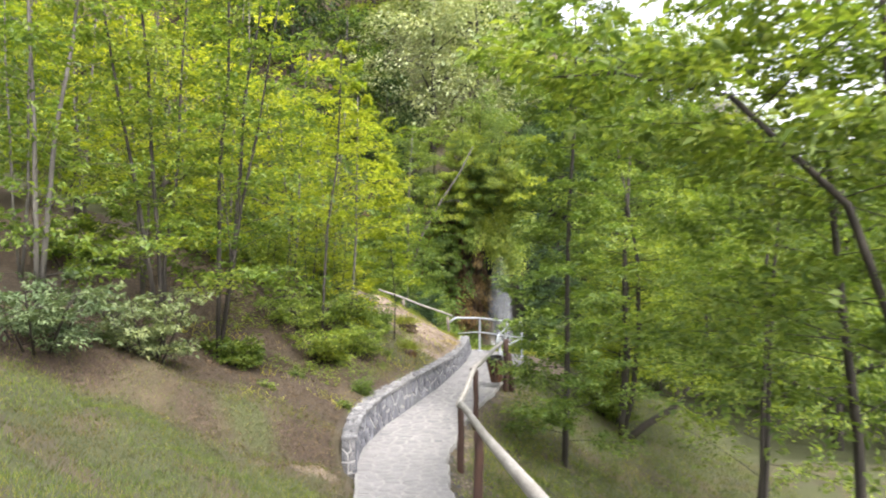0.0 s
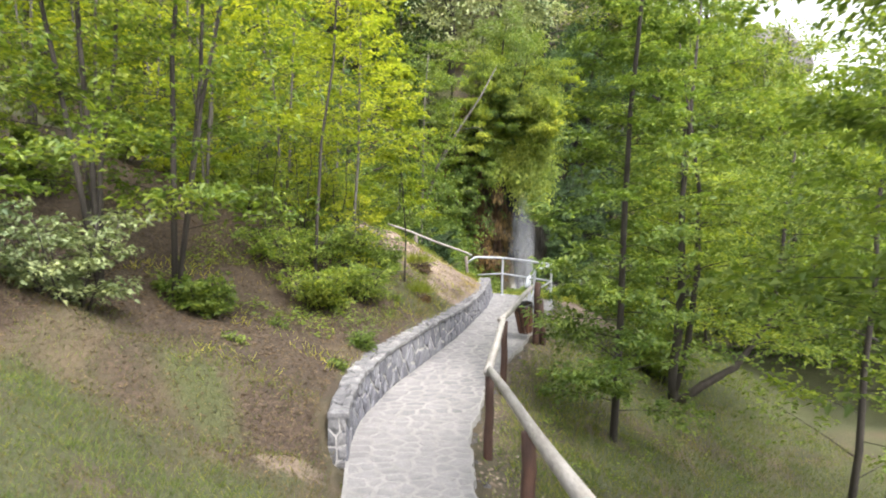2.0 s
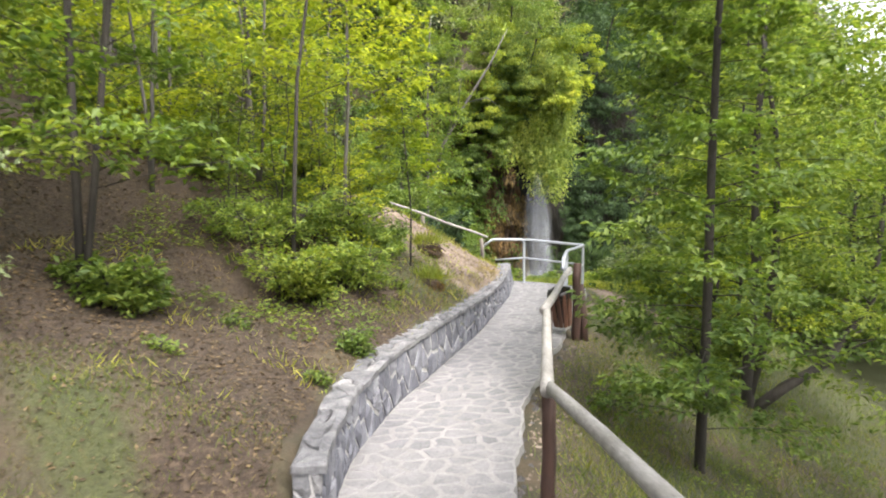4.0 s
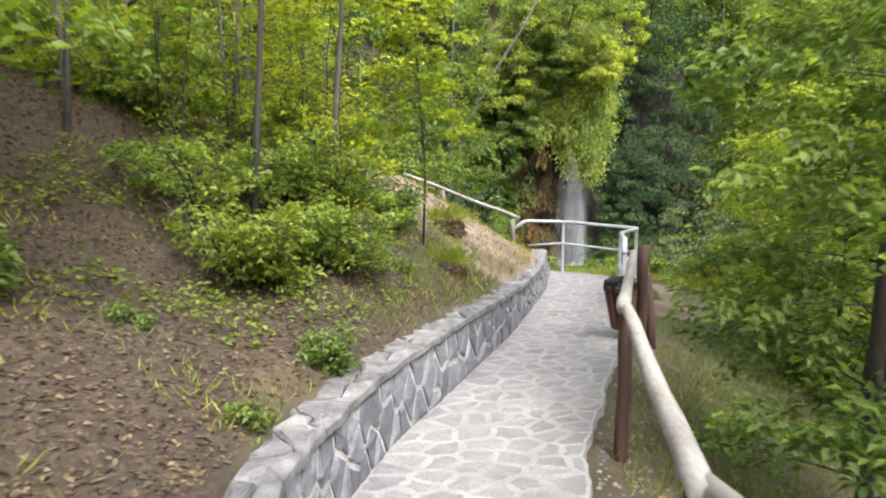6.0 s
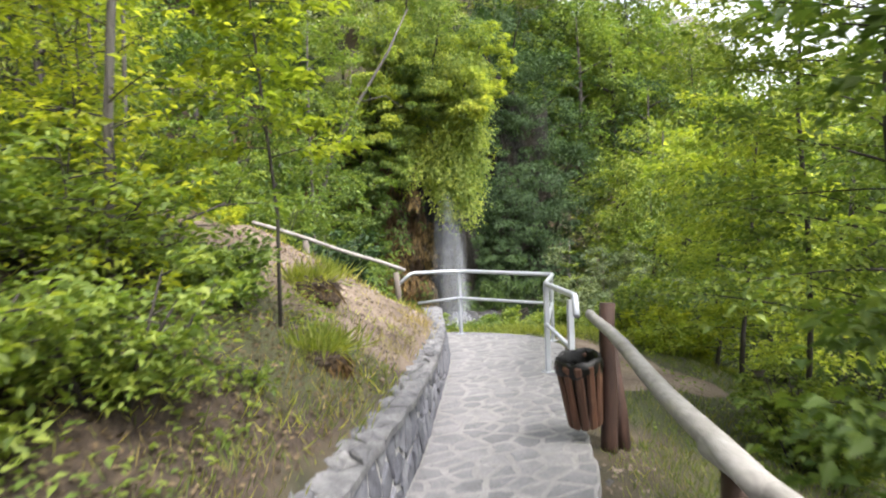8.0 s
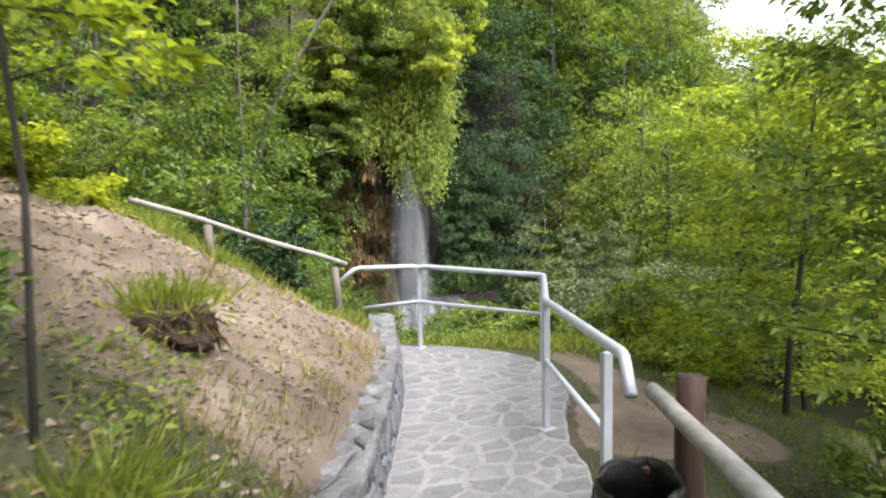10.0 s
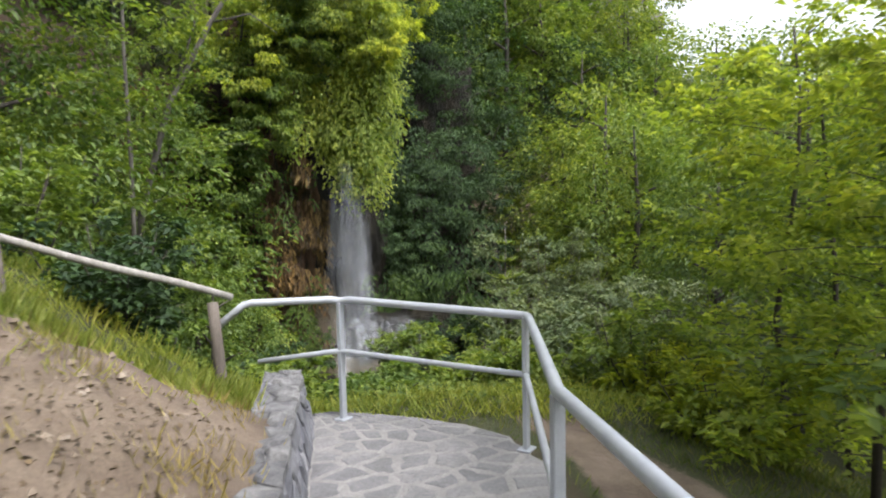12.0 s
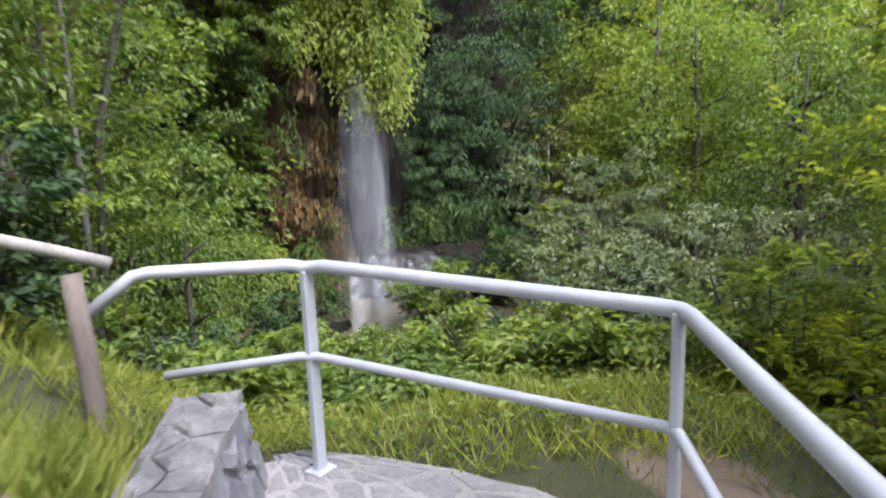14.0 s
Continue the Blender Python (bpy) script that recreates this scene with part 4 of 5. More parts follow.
def wood_tree(label, mat, radius, height, lift, clumps, per, leaf_size, seed, droop=0.0, bark=None):
    ob = thing("tree", (0, 0, 0), label, "tree", "woodland trees round the gorge")
    tube("trunk", [(0, 0, -1.2), (0.1, 0.05, lift), (0.0, 0.1, lift + height * 0.55), (0.1, 0.0, lift + height * 0.95)], [0.16, 0.13, 0.08, 0.02], bark or M_DARKBARK, ob, 8)
    rng = random.Random(seed)
    for k in range(9):
        a, z = k * 2.4, lift + height * (0.05 + 0.09 * k)
        r = radius * rng.uniform(0.6, 0.9) * (1 - 0.06 * k)
        tube("limb", [(0.05, 0.05, z), (math.cos(a) * r * 0.5, math.sin(a) * r * 0.5, z + 0.25 * r), (math.cos(a) * r, math.sin(a) * r, z + 0.4 * r)], [0.06, 0.04, 0.012], bark or M_DARKBARK, ob, 5)
    leaf_mesh("crown", *crown_data(radius, height, lift, clumps, per, leaf_size, seed, droop), mat, ob)
    return ob


kinds_of_tree = [
    wood_tree("broad woodland tree with fresh green leaves", L_FRESH, 2.3, 6.0, 0.6, 92, 62, 0.17, 201),
    wood_tree("broad woodland tree with mid green leaves", L_MID, 2.4, 6.5, 0.8, 95, 62, 0.17, 202),
    wood_tree("woodland tree in the gorge, dark green with shade in its leaf colour", L_DARK, 2.2, 6.5, 0.6, 80, 60, 0.18, 203),
    wood_tree("tall woodland tree with drooping yellow-green leaves", L_YELLOW, 2.0, 6.5, 0.5, 92, 62, 0.16, 204, 0.5),
    wood_tree("rounded tree with silvery grey-green leaves", L_SILVER, 2.8, 6.5, 0.8, 130, 80, 0.16, 205),
]
kinds_of_tree.append(wood_tree("ravine tree with layered deep green leaves", L_DEEP, 2.3, 6.5, 0.4, 140, 64, 0.125, 206, 0.15))
for o in kinds_of_tree:
    o.matrix_basis = Matrix.Translation((0, -60, float(ground_z(0, -60))))
plan = []
rng = random.Random(9)
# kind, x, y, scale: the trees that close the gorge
# kind 2, with shade in its leaf colour, fills the dark gap in the gorge
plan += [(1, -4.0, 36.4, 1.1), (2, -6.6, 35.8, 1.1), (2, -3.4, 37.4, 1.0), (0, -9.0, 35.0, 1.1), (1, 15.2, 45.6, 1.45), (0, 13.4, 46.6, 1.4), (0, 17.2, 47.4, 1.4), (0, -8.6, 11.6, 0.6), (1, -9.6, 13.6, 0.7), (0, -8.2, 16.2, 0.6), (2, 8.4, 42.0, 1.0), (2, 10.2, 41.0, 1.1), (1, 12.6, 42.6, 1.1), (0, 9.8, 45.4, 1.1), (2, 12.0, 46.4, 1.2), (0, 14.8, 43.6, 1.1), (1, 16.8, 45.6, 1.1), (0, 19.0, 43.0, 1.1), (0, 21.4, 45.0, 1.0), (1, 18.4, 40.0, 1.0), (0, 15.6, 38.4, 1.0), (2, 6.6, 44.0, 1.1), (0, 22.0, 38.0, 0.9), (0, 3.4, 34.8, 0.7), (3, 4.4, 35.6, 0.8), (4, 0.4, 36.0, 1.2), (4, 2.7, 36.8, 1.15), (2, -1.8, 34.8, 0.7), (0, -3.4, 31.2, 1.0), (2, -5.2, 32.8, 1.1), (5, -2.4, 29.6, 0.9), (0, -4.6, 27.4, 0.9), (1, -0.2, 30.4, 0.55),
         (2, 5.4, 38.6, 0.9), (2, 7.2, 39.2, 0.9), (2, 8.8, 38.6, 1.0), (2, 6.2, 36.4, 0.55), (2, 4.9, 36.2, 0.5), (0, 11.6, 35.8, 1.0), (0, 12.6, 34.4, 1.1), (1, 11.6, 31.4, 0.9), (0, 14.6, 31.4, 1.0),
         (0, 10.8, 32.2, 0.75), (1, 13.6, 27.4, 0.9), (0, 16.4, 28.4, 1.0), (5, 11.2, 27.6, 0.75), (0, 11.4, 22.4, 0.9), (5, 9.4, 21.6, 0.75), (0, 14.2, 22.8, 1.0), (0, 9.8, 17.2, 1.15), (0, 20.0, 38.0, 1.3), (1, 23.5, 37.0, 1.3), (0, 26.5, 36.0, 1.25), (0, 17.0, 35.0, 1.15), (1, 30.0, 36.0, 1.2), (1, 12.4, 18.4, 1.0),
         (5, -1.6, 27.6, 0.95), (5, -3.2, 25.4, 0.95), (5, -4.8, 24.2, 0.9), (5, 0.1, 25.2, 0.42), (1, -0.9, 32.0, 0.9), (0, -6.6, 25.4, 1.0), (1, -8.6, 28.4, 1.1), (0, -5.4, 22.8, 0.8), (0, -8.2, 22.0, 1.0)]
for row, (y0, n) in enumerate(((37, 9), (42, 10), (47, 9))):
    for k in range(n):
        x = -20 + 52 * (k + rng.uniform(0.1, 0.9)) / n
        y = y0 + rng.uniform(-1.5, 1.5) - max(0, x - 14) * 0.45
        if (2.5 < x < 9.5 and y < 40) or (-1.5 < x < 3.5 and y < 40):
            continue
        plan.append((rng.choice((0, 0, 1, 1, 2, 3)), x, y, rng.uniform(0.85, 1.25)))
for k in range(6):
    plan.append((rng.choice((0, 1)), rng.uniform(13, 30), rng.uniform(4, 24), rng.uniform(0.8, 1.1)))
for k in range(8):
    plan.append((rng.choice((0, 1, 0)), rng.uniform(-20, -11), rng.uniform(12, 26), rng.uniform(0.85, 1.2)))
plan += [(2, -4.1, 33.3, 0.55), (2, 3.3, 43.2, 1.1), (2, 5.0, 45.6, 1.1), (0, 2.5, 40.0, 0.9), (2, -0.6, 33.9, 0.42), (2, -1.9, 34.2, 0.5), (1, -2.9, 35.2, 0.6)]
for k, (kind_no, x, y, s) in enumerate(plan):
    m = Matrix.Translation(at(x, y)) @ Matrix.Rotation(rng.uniform(0, 6.28), 4, "Z") @ Matrix.Diagonal((s * rng.uniform(0.92, 1.08), s, s * rng.uniform(0.9, 1.15), 1))
    copy_thing(kinds_of_tree[kind_no], m)

leaner = thing("leaning_tree", (-1.25, 26.8, float(ground_z(-1.25, 26.8))), "thin bare grey tree leaning over the ravine", "tree")
pts = [(-1.25, 26.8, float(ground_z(-1.25, 26.8)) - 0.1), (-0.9, 26.7, 1.4), (-0.39, 26.6, 3.15), (0.3, 26.4, 4.4), (1.0, 26.2, 5.5), (1.5, 26.1, 6.5)]
tube("trunk", rel(pts, leaner), [0.06, 0.055, 0.05, 0.04, 0.03, 0.012], M_BARK, leaner, 8)
tube("branch", rel([(-0.39, 26.6, 3.15), (0.05, 26.3, 4.3), (0.2, 26.2, 5.6)], leaner), [0.025, 0.018, 0.006], M_BARK, leaner, 6)
tube("branch", rel([(0.3, 26.4, 4.4), (0.9, 26.1, 4.5), (1.3, 26.0, 4.2)], leaner), [0.02, 0.012, 0.004], M_BARK, leaner, 6)

# ---- gorge rock, waterfall and pool stones ----
def rock_mesh(name, place, size, label, mat, seed, stretch=(1, 1, 1), rough=0.3, cuts=4):
    bm = bmesh.new()
    bmesh.ops.create_icosphere(bm, subdivisions=cuts, radius=1.0)
    for v in bm.verts:
        p = v.co.copy()
        q = noise.fractal(p * 1.6 + Vector((seed, seed * 2, 0)), 1.0, 2.0, 5)
        ridge = abs(noise.noise(Vector((p.x * 5, p.y * 5, p.z * 1.2)) + Vector((seed, 0, 0))))
        fine = noise.fractal(Vector((p.x * 7, p.y * 7, p.z * 4)) + Vector((0, seed, 0)), 0.9, 2.1, 4)
        v.co = p * (1 + rough * q - 0.5 * rough * ridge + 0.16 * rough * fine)
    me = bpy.data.meshes.new(name)
    bm.to_mesh(me)
    bm.free()
    me.materials.append(mat)
    ob = new(name, me)
    ob.matrix_basis = Matrix.Translation(place) @ Matrix.Diagonal((size * stretch[0], size * stretch[1], size * stretch[2], 1))
    return tagged(ob, label, "rock")


rock_mesh("cliff", (1.3, 32.9, 0.9), 1.0, "brown mossy tufa cliff beside the waterfall", M_TUFA, 3, (1.5, 1.2, 4.6), 0.4, 6)
rock_mesh("cliff", (-1.6, 33.4, 0.4), 1.0, "dark mossy tufa cliff behind the trees", M_TUFA, 5, (2.2, 1.4, 4.4), 0.35, 5)
rock_mesh("cliff", (3.4, 33.9, 1.6), 1.0, "dark wet rock behind the waterfall", M_SHADED_WETROCK, 7, (1.6, 1.2, 4.8), 0.3, 5)
# blackened rock set where the gorge recess lies in deep shade
rock_mesh("cliff", (6.7, 37.0, 1.4), 1.0, "rock wall in the gorge, deep shade put into its colour", M_SHADED_WETROCK, 17, (2.0, 1.0, 4.9), 0.5, 5)
rock_mesh("boulder", (5.0, 32.6, -2.4), 1.0, "dark wet sloping rock at the foot of the waterfall", M_SHADED_WETROCK, 9, (1.7, 1.2, 0.9), 0.35)
rock_mesh("boulder", (2.2, 30.7, -3.4), 0.8, "dark wet boulder under the waterfall", M_SHADED_WETROCK, 11, (1.2, 1.0, 0.8), 0.35)
rock_mesh("crag", (21.6, 50.0, 10.2), 2.6, "pale grey rock outcrop on the wooded hilltop", M_ROCK, 13, (1.4, 1.0, 1.2), 0.35)

def moss_curtain(x0, x1, z0, z1, y0, n, seed, mat, label, size):
    rng = np.random.RandomState(seed)
    x, z = rng.uniform(x0, x1, n), rng.uniform(z0, z1, n)
    lump = waves(x * 1.0, z * 0.8, 1.3, seed)
    keep = lump > (0.15 if n < 800 else -0.45)
    x, z, lump = x[keep], z[keep], lump[keep]
    m = len(x)
    y = y0 - 0.28 * lump + 0.08 * (z - z0) + rng.normal(0, 0.06, m)
    loose = 0.25 if mat is L_MOSS else 1.0
    d = np.stack([rng.normal(0, loose, m), -0.25 + rng.normal(0, 0.2, m), -np.ones(m)], 1)
    nrm = np.stack([rng.normal(0, 0.5, m), -np.ones(m), rng.normal(0, 0.4, m)], 1)
    ob = leaf_mesh("hanging_moss", np.stack([x, y, z], 1), d, nrm, size * rng.uniform(0.5, 1.3, m), mat, None, 0.3, 0.1)
    return tagged(ob, label, "moss", kind="stuff")


moss_curtain(1.4, 2.95, -0.9, 1.5, 31.5, 2000, 71, L_MOSS, "brown hanging moss and roots on the tufa cliff", 0.2)
moss_curtain(1.9, 2.5, 2.0, 3.4, 31.5, 700, 72, L_MOSS, "brown hanging moss and roots on the tufa cliff", 0.28)
moss_curtain(1.2, 2.9, -2.6, -0.7, 31.3, 2400, 75, L_DEEP, "dull green moss on the foot of the tufa cliff", 0.13)
moss_curtain(1.2, 2.9, -2.6, -0.7, 31.4, 500, 76, L_MOSS, "brown hanging moss and roots on the tufa cliff", 0.17)
moss_curtain(1.2, 2.6, -0.6, 2.2, 31.25, 700, 78, L_DEEP, "green ferns growing over the brown tufa", 0.16)
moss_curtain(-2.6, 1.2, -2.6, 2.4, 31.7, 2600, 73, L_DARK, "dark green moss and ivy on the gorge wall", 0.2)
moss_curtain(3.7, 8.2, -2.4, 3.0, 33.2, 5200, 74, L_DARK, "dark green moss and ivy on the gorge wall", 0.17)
moss_curtain(4.0, 7.6, -2.6, -0.6, 32.6, 2600, 77, L_DEEP, "green grass and ferns on the ledge beside the waterfall", 0.2)


def hanging(x, y, z, r, h, mat, label, seed, count=26):
    ob = thing("hanging_shrub", (x, y, z), label, "shrub", "shrubs rooted on the gorge wall")
    tube("stem", [(0.0, 1.3, 0.2), (0.0, 0.6, h * 0.55), (0.05, 0.0, h * 0.75)], [0.05, 0.035, 0.012], M_DARKBARK, ob, 6)
    leaf_mesh("crown", *crown_data(r, h, 0.0, count, 110, 0.095, seed, 0.6), mat, ob)


def cascade_shrub(name, place, label, mat, strands, width, seed):
    """Branches arching out of the rock and hanging down, clad in small drooping leaves; width(q) gives the left and right rim, q from the tip up."""
    rng = np.random.RandomState(seed)
    ob = thing(name, place, label, "shrub", "shrubs rooted on the gorge wall")
    cs, ds, ns, ss = [], [], [], []
    for k in range(strands):
        top = rng.uniform(0.18, 1.0)
        lo, hi = width(top)
        u = rng.uniform(0.02, 0.98)
        x1 = lo + (hi - lo) * u
        length = rng.uniform(0.5, 1.3)
        z1 = place[2] + 5.2 * top
        pull = (0.62 - x1) * 0.25 * length
        bulge = 0.75 * math.sin(math.pi * min(1, max(0, u))) + rng.uniform(-0.35, 0.15)
        q = np.linspace(0, 1, 5)
        pts = np.stack([x1 + pull * q, 0.9 - (0.9 + bulge) * np.sqrt(q), z1 - place[2] + 0.25 * np.sin(3.14 * q) - length * q ** 1.6], 1)
        if k % 5 == 0:
            tube("branch", pts, [0.022, 0.017, 0.012, 0.008, 0.004], M_DARKBARK, ob, 5)
        n = int(115 * length + 35)
        f = rng.uniform(0.1, 1, n)
        c = np.stack([np.interp(f, q, pts[:, i]) for i in range(3)], 1)
        off = rng.normal(0, 1, (n, 3)) * np.array((0.15, 0.12, 0.10))
        cs.append(c + off)
        ds.append(np.stack([off[:, 0] * 3 + rng.normal(0, 0.4, n), -0.5 + off[:, 1] * 2, -0.9 + rng.normal(0, 0.35, n)], 1))
        ns.append(np.stack([rng.normal(0, 0.55, n), rng.normal(-0.6, 0.5, n), rng.normal(0.85, 0.3, n)], 1))
        ss.append(0.115 * rng.uniform(0.6, 1.3, n))
    leaf_mesh("crown", *[np.concatenate(v) for v in (cs, ds, ns, ss)], mat, ob)
    return ob


# rims of the overhang, from its tip over the waterfall up to the ledge
cascade_shrub("hanging_shrub", (3.15, 30.9, 1.25), "drooping yellow-green shrub overhanging the waterfall", L_BRIGHT, 74, lambda q: (0.05 - 0.25 * q, 0.95 + 0.75 * min(1, 2.2 * q)), 501)
cascade_shrub("hanging_shrub", (3.0, 31.2, 1.5), "drooping green shrub overhanging the waterfall", L_BRIGHT, 84, lambda q: (-0.05 - 1.3 * q, 1.0 + 0.7 * q), 502)
cascade_shrub("hanging_shrub", (2.2, 31.3, 2.6), "dull green shrub trailing over the brown tufa", L_BRIGHT, 46, lambda q: (-0.7 - 0.5 * q, 0.2 + 0.5 * q), 503)
for k, (x, y, z, r, h) in enumerate(((3.3, 31.0, 5.8, 1.4, 3.0), (2.4, 31.3, 6.6, 1.3, 3.2), (4.7, 31.6, 5.6, 1.0, 2.2))):
    hanging(x, y, z, r, h, (L_FRESH, L_MID, L_YELLOW)[k % 3], "drooping yellow-green shrub overhanging the waterfall", 500 + k, 40)
for k, (x, y, z, r, h) in enumerate(((0.7, 31.0, 1.6, 0.8, 1.7), (1.3, 31.2, 3.4, 0.7, 1.8), (2.3, 31.3, 5.0, 1.0, 2.4), (0.7, 30.9, 0.1, 0.75, 1.5), (0.9, 30.8, -2.4, 0.9, 1.7), (0.5, 31.5, 2.6, 1.0, 2.2), (-0.6, 31.8, 1.2, 1.1, 2.2), (-1.8, 31.8, 2.2, 1.2, 2.6), (0.2, 31.6, -0.6, 0.8, 1.6), (-0.9, 31.4, -1.4, 1.0, 2.0), (1.2, 31.7, 4.2, 1.0, 2.4), (-2.8, 31.6, 0.2, 1.3, 2.6))):
    hanging(x, y, z, r, h, (L_DEEP, L_FRESH, L_DEEP)[k % 3], "green shrub clinging to the gorge wall", 520 + k, 30)
for k, (x, y, z, r, h) in enumerate(((1.55, 30.6, 2.7, 0.7, 1.5), (1.0, 30.6, 4.0, 0.9, 2.0), (2.2, 30.7, 4.3, 0.8, 2.0), (1.6, 30.6, 5.6, 1.0, 2.2), (3.0, 30.4, 5.4, 0.9, 1.8), (3.9, 30.4, 4.6, 0.7, 1.6))):
    hanging(x, y, z, r, h, (L_FRESH, L_BRIGHT)[k % 2], "light green shrub leaning out from the gorge wall", 560 + k, 34)
# from the fourth on, near-black leaves stand in for shade in the recess
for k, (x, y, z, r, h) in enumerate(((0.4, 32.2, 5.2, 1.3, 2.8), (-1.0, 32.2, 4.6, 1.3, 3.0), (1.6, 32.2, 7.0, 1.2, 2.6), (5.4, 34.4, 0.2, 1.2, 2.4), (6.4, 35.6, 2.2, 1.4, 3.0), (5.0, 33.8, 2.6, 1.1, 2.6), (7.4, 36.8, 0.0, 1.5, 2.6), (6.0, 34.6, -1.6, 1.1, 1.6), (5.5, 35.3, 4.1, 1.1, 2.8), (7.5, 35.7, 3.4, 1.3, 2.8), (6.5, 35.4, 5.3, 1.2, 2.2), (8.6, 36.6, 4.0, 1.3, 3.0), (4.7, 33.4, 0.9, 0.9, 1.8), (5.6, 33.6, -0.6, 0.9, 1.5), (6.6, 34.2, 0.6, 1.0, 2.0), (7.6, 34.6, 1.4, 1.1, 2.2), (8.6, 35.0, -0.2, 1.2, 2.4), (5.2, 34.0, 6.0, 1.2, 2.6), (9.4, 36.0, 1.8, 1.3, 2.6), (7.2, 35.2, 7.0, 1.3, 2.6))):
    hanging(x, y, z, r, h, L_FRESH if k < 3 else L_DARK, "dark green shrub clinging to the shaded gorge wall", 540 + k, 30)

fall = thing("waterfall", (3.45, 31.2, -2.6), "thin white misty waterfall dropping into the ravine", "waterfall")
for k in range(7):
    rng2 = np.random.RandomState(300 + k)
    v, f = [], []
    n = 26
    wid = (0.9, 0.7, 1.0, 1.2, 0.26, 0.34, 1.5)[k]
    off = (-0.25, 0.05, -0.15, -0.3, 0.14, 0.08, -0.2)[k]
    for i in range(n):
        q = i / (n - 1)
        z = 4.7 * (1 - q) + 0.2
        spreadw = wid * (0.35 + 0.75 * q)
        yy = 0.12 * k - 0.5 - 0.7 * math.sqrt(q)
        for j in range(5):
            u = j / 4 - 0.5
            v.append((off + u * spreadw + 0.05 * math.sin(6 * q + k), yy - 0.1 * (1 - 4 * u * u) + rng2.uniform(-0.03, 0.03), z))
            if i and j:
                o = i * 5 + j
                f.append((o - 6, o - 5, o, o - 1))
    mesh_object("veil", v, f, M_STREAM if k in (4, 5) else M_WATER, fall, True)
for k in range(6):
    v, f = [], []
    rng2 = np.random.RandomState(320 + k)
    for i in range(14):
        q = i / 13
        for j in range(4):
            u = j / 3 - 0.5
            v.append((-0.6 + 0.27 * k + (0.5 + 0.9 * q) * q * (0.16 * k - 0.1) + u * (0.25 + 0.25 * q), -1.3 - 1.4 * q, 1.35 - 1.7 * q * q + rng2.uniform(-0.04, 0.04)))
            if i and j:
                o = i * 4 + j
                f.append((o - 5, o - 4, o, o - 1))
    mesh_object("cascade", v, f, M_FOAM, fall, True)

for x, y, r, h, mt, sd in ((3.4, 15.3, 0.75, 1.0, L_FRESH, 602),):
    shrub("shrub", at(x, y), "bright green leafy shrub on the slope below the handrail", mt, r, h, seed=sd, group=DOWN)
for x, y, r, h, sd in ((-2.65, 18.75, 0.45, 0.6, 611), (-2.2, 19.2, 0.3, 0.4, 612)):
    shrub("shrub", at(x, y), "low yellow-green leafy shrub above the sandy bank", L_YELLOW, r, h, seed=sd)

def tussock(x, y, r, h, seed):
    """A washed-out clump of roots and dark earth with a crest of grass."""
    ob = thing("tussock", at(x, y), "dark root clump with a crest of grass on the sandy bank", "grass tussock", "tussocks on the bank")
    rng = np.random.RandomState(seed)
    bm = bmesh.new()
    bmesh.ops.create_icosphere(bm, subdivisions=4, radius=1.0)
    for v in bm.verts:
        p = v.co.copy()
        k = 1 + 0.35 * noise.fractal(p * 2.2 + Vector((seed, 0, 0)), 1.0, 2.0, 4) + 0.12 * noise.fractal(p * 9 + Vector((0, seed, 0)), 1.0, 2.0, 3)
        v.co = Vector((p.x * r, p.y * r * 0.8, p.z * h)) * k
    part("earth", bm, M_ROOTSOIL, ob)
    n = 260
    a, q = rng.uniform(0, 6.283, n), rng.uniform(-0.1, 0.9, n)
    ring = np.sqrt(np.clip(1 - q * q, 0, 1))
    c = np.stack([np.cos(a) * ring * r, np.sin(a) * ring * r * 0.8, q * h], 1)
    mat_ob = leaf_mesh("root_mat", c, np.stack([np.cos(a) * 0.5, np.sin(a) * 0.5, np.full(n, -0.9)], 1) + rng.normal(0, 0.35, (n, 3)), np.stack([np.cos(a), np.sin(a), np.full(n, 0.4)], 1), 0.13 * rng.uniform(0.5, 1.3, n), L_MOSS, ob, 0.07, 0.02)
    tagged(mat_ob, kind="stuff")
    n = 420
    c = np.stack([rng.normal(0, r * 0.65, n), rng.normal(0.08, r * 0.6, n), np.full(n, h * 0.75) + rng.normal(0, 0.02, n)], 1)
    crest_ob = leaf_mesh("grass_crest", c, np.stack([c[:, 0] * 3, c[:, 1] * 3 - 0.2, np.ones(n)], 1) + rng.normal(0, 0.6, (n, 3)), rng.normal(0, 1, (n, 3)), 0.2 * rng.uniform(0.4, 1.2, n), L_GRASS, ob, 0.016, 0.01)
    tagged(crest_ob, kind="stuff")


M_ROOTSOIL = surface("dark_root_soil", [(0.3, (0.018, 0.012, 0.007)), (0.55, (0.055, 0.036, 0.022)), (0.75, (0.11, 0.078, 0.05))], 14.0, 5.0, 0.95, 1.0, 0.03)
tussock(-1.05, 15.9, 0.2, 0.15, 4)
tussock(-1.05, 14.32, 0.16, 0.07, 9)

# ---- grass, litter ----
def blades(name, spots, height, mat, label, seed, lean_by=0.45, width=0.05):
    rng = np.random.RandomState(seed)
    spots = np.asarray(spots)
    n = len(spots)
    a = rng.uniform(0, 6.283, n)
    d = np.stack([np.cos(a) * lean_by, np.sin(a) * lean_by, np.full(n, 1.0)], 1) + rng.normal(0, 0.2, (n, 3))
    nrm = np.stack([np.cos(a), np.sin(a), np.full(n, 0.3)], 1) + rng.normal(0, 0.3, (n, 3))
    ob = leaf_mesh(name, spots, d, nrm, height * rng.uniform(0.5, 1.25, n), mat, None, width, 0.008)
    return tagged(ob, label, "grass", kind="stuff")


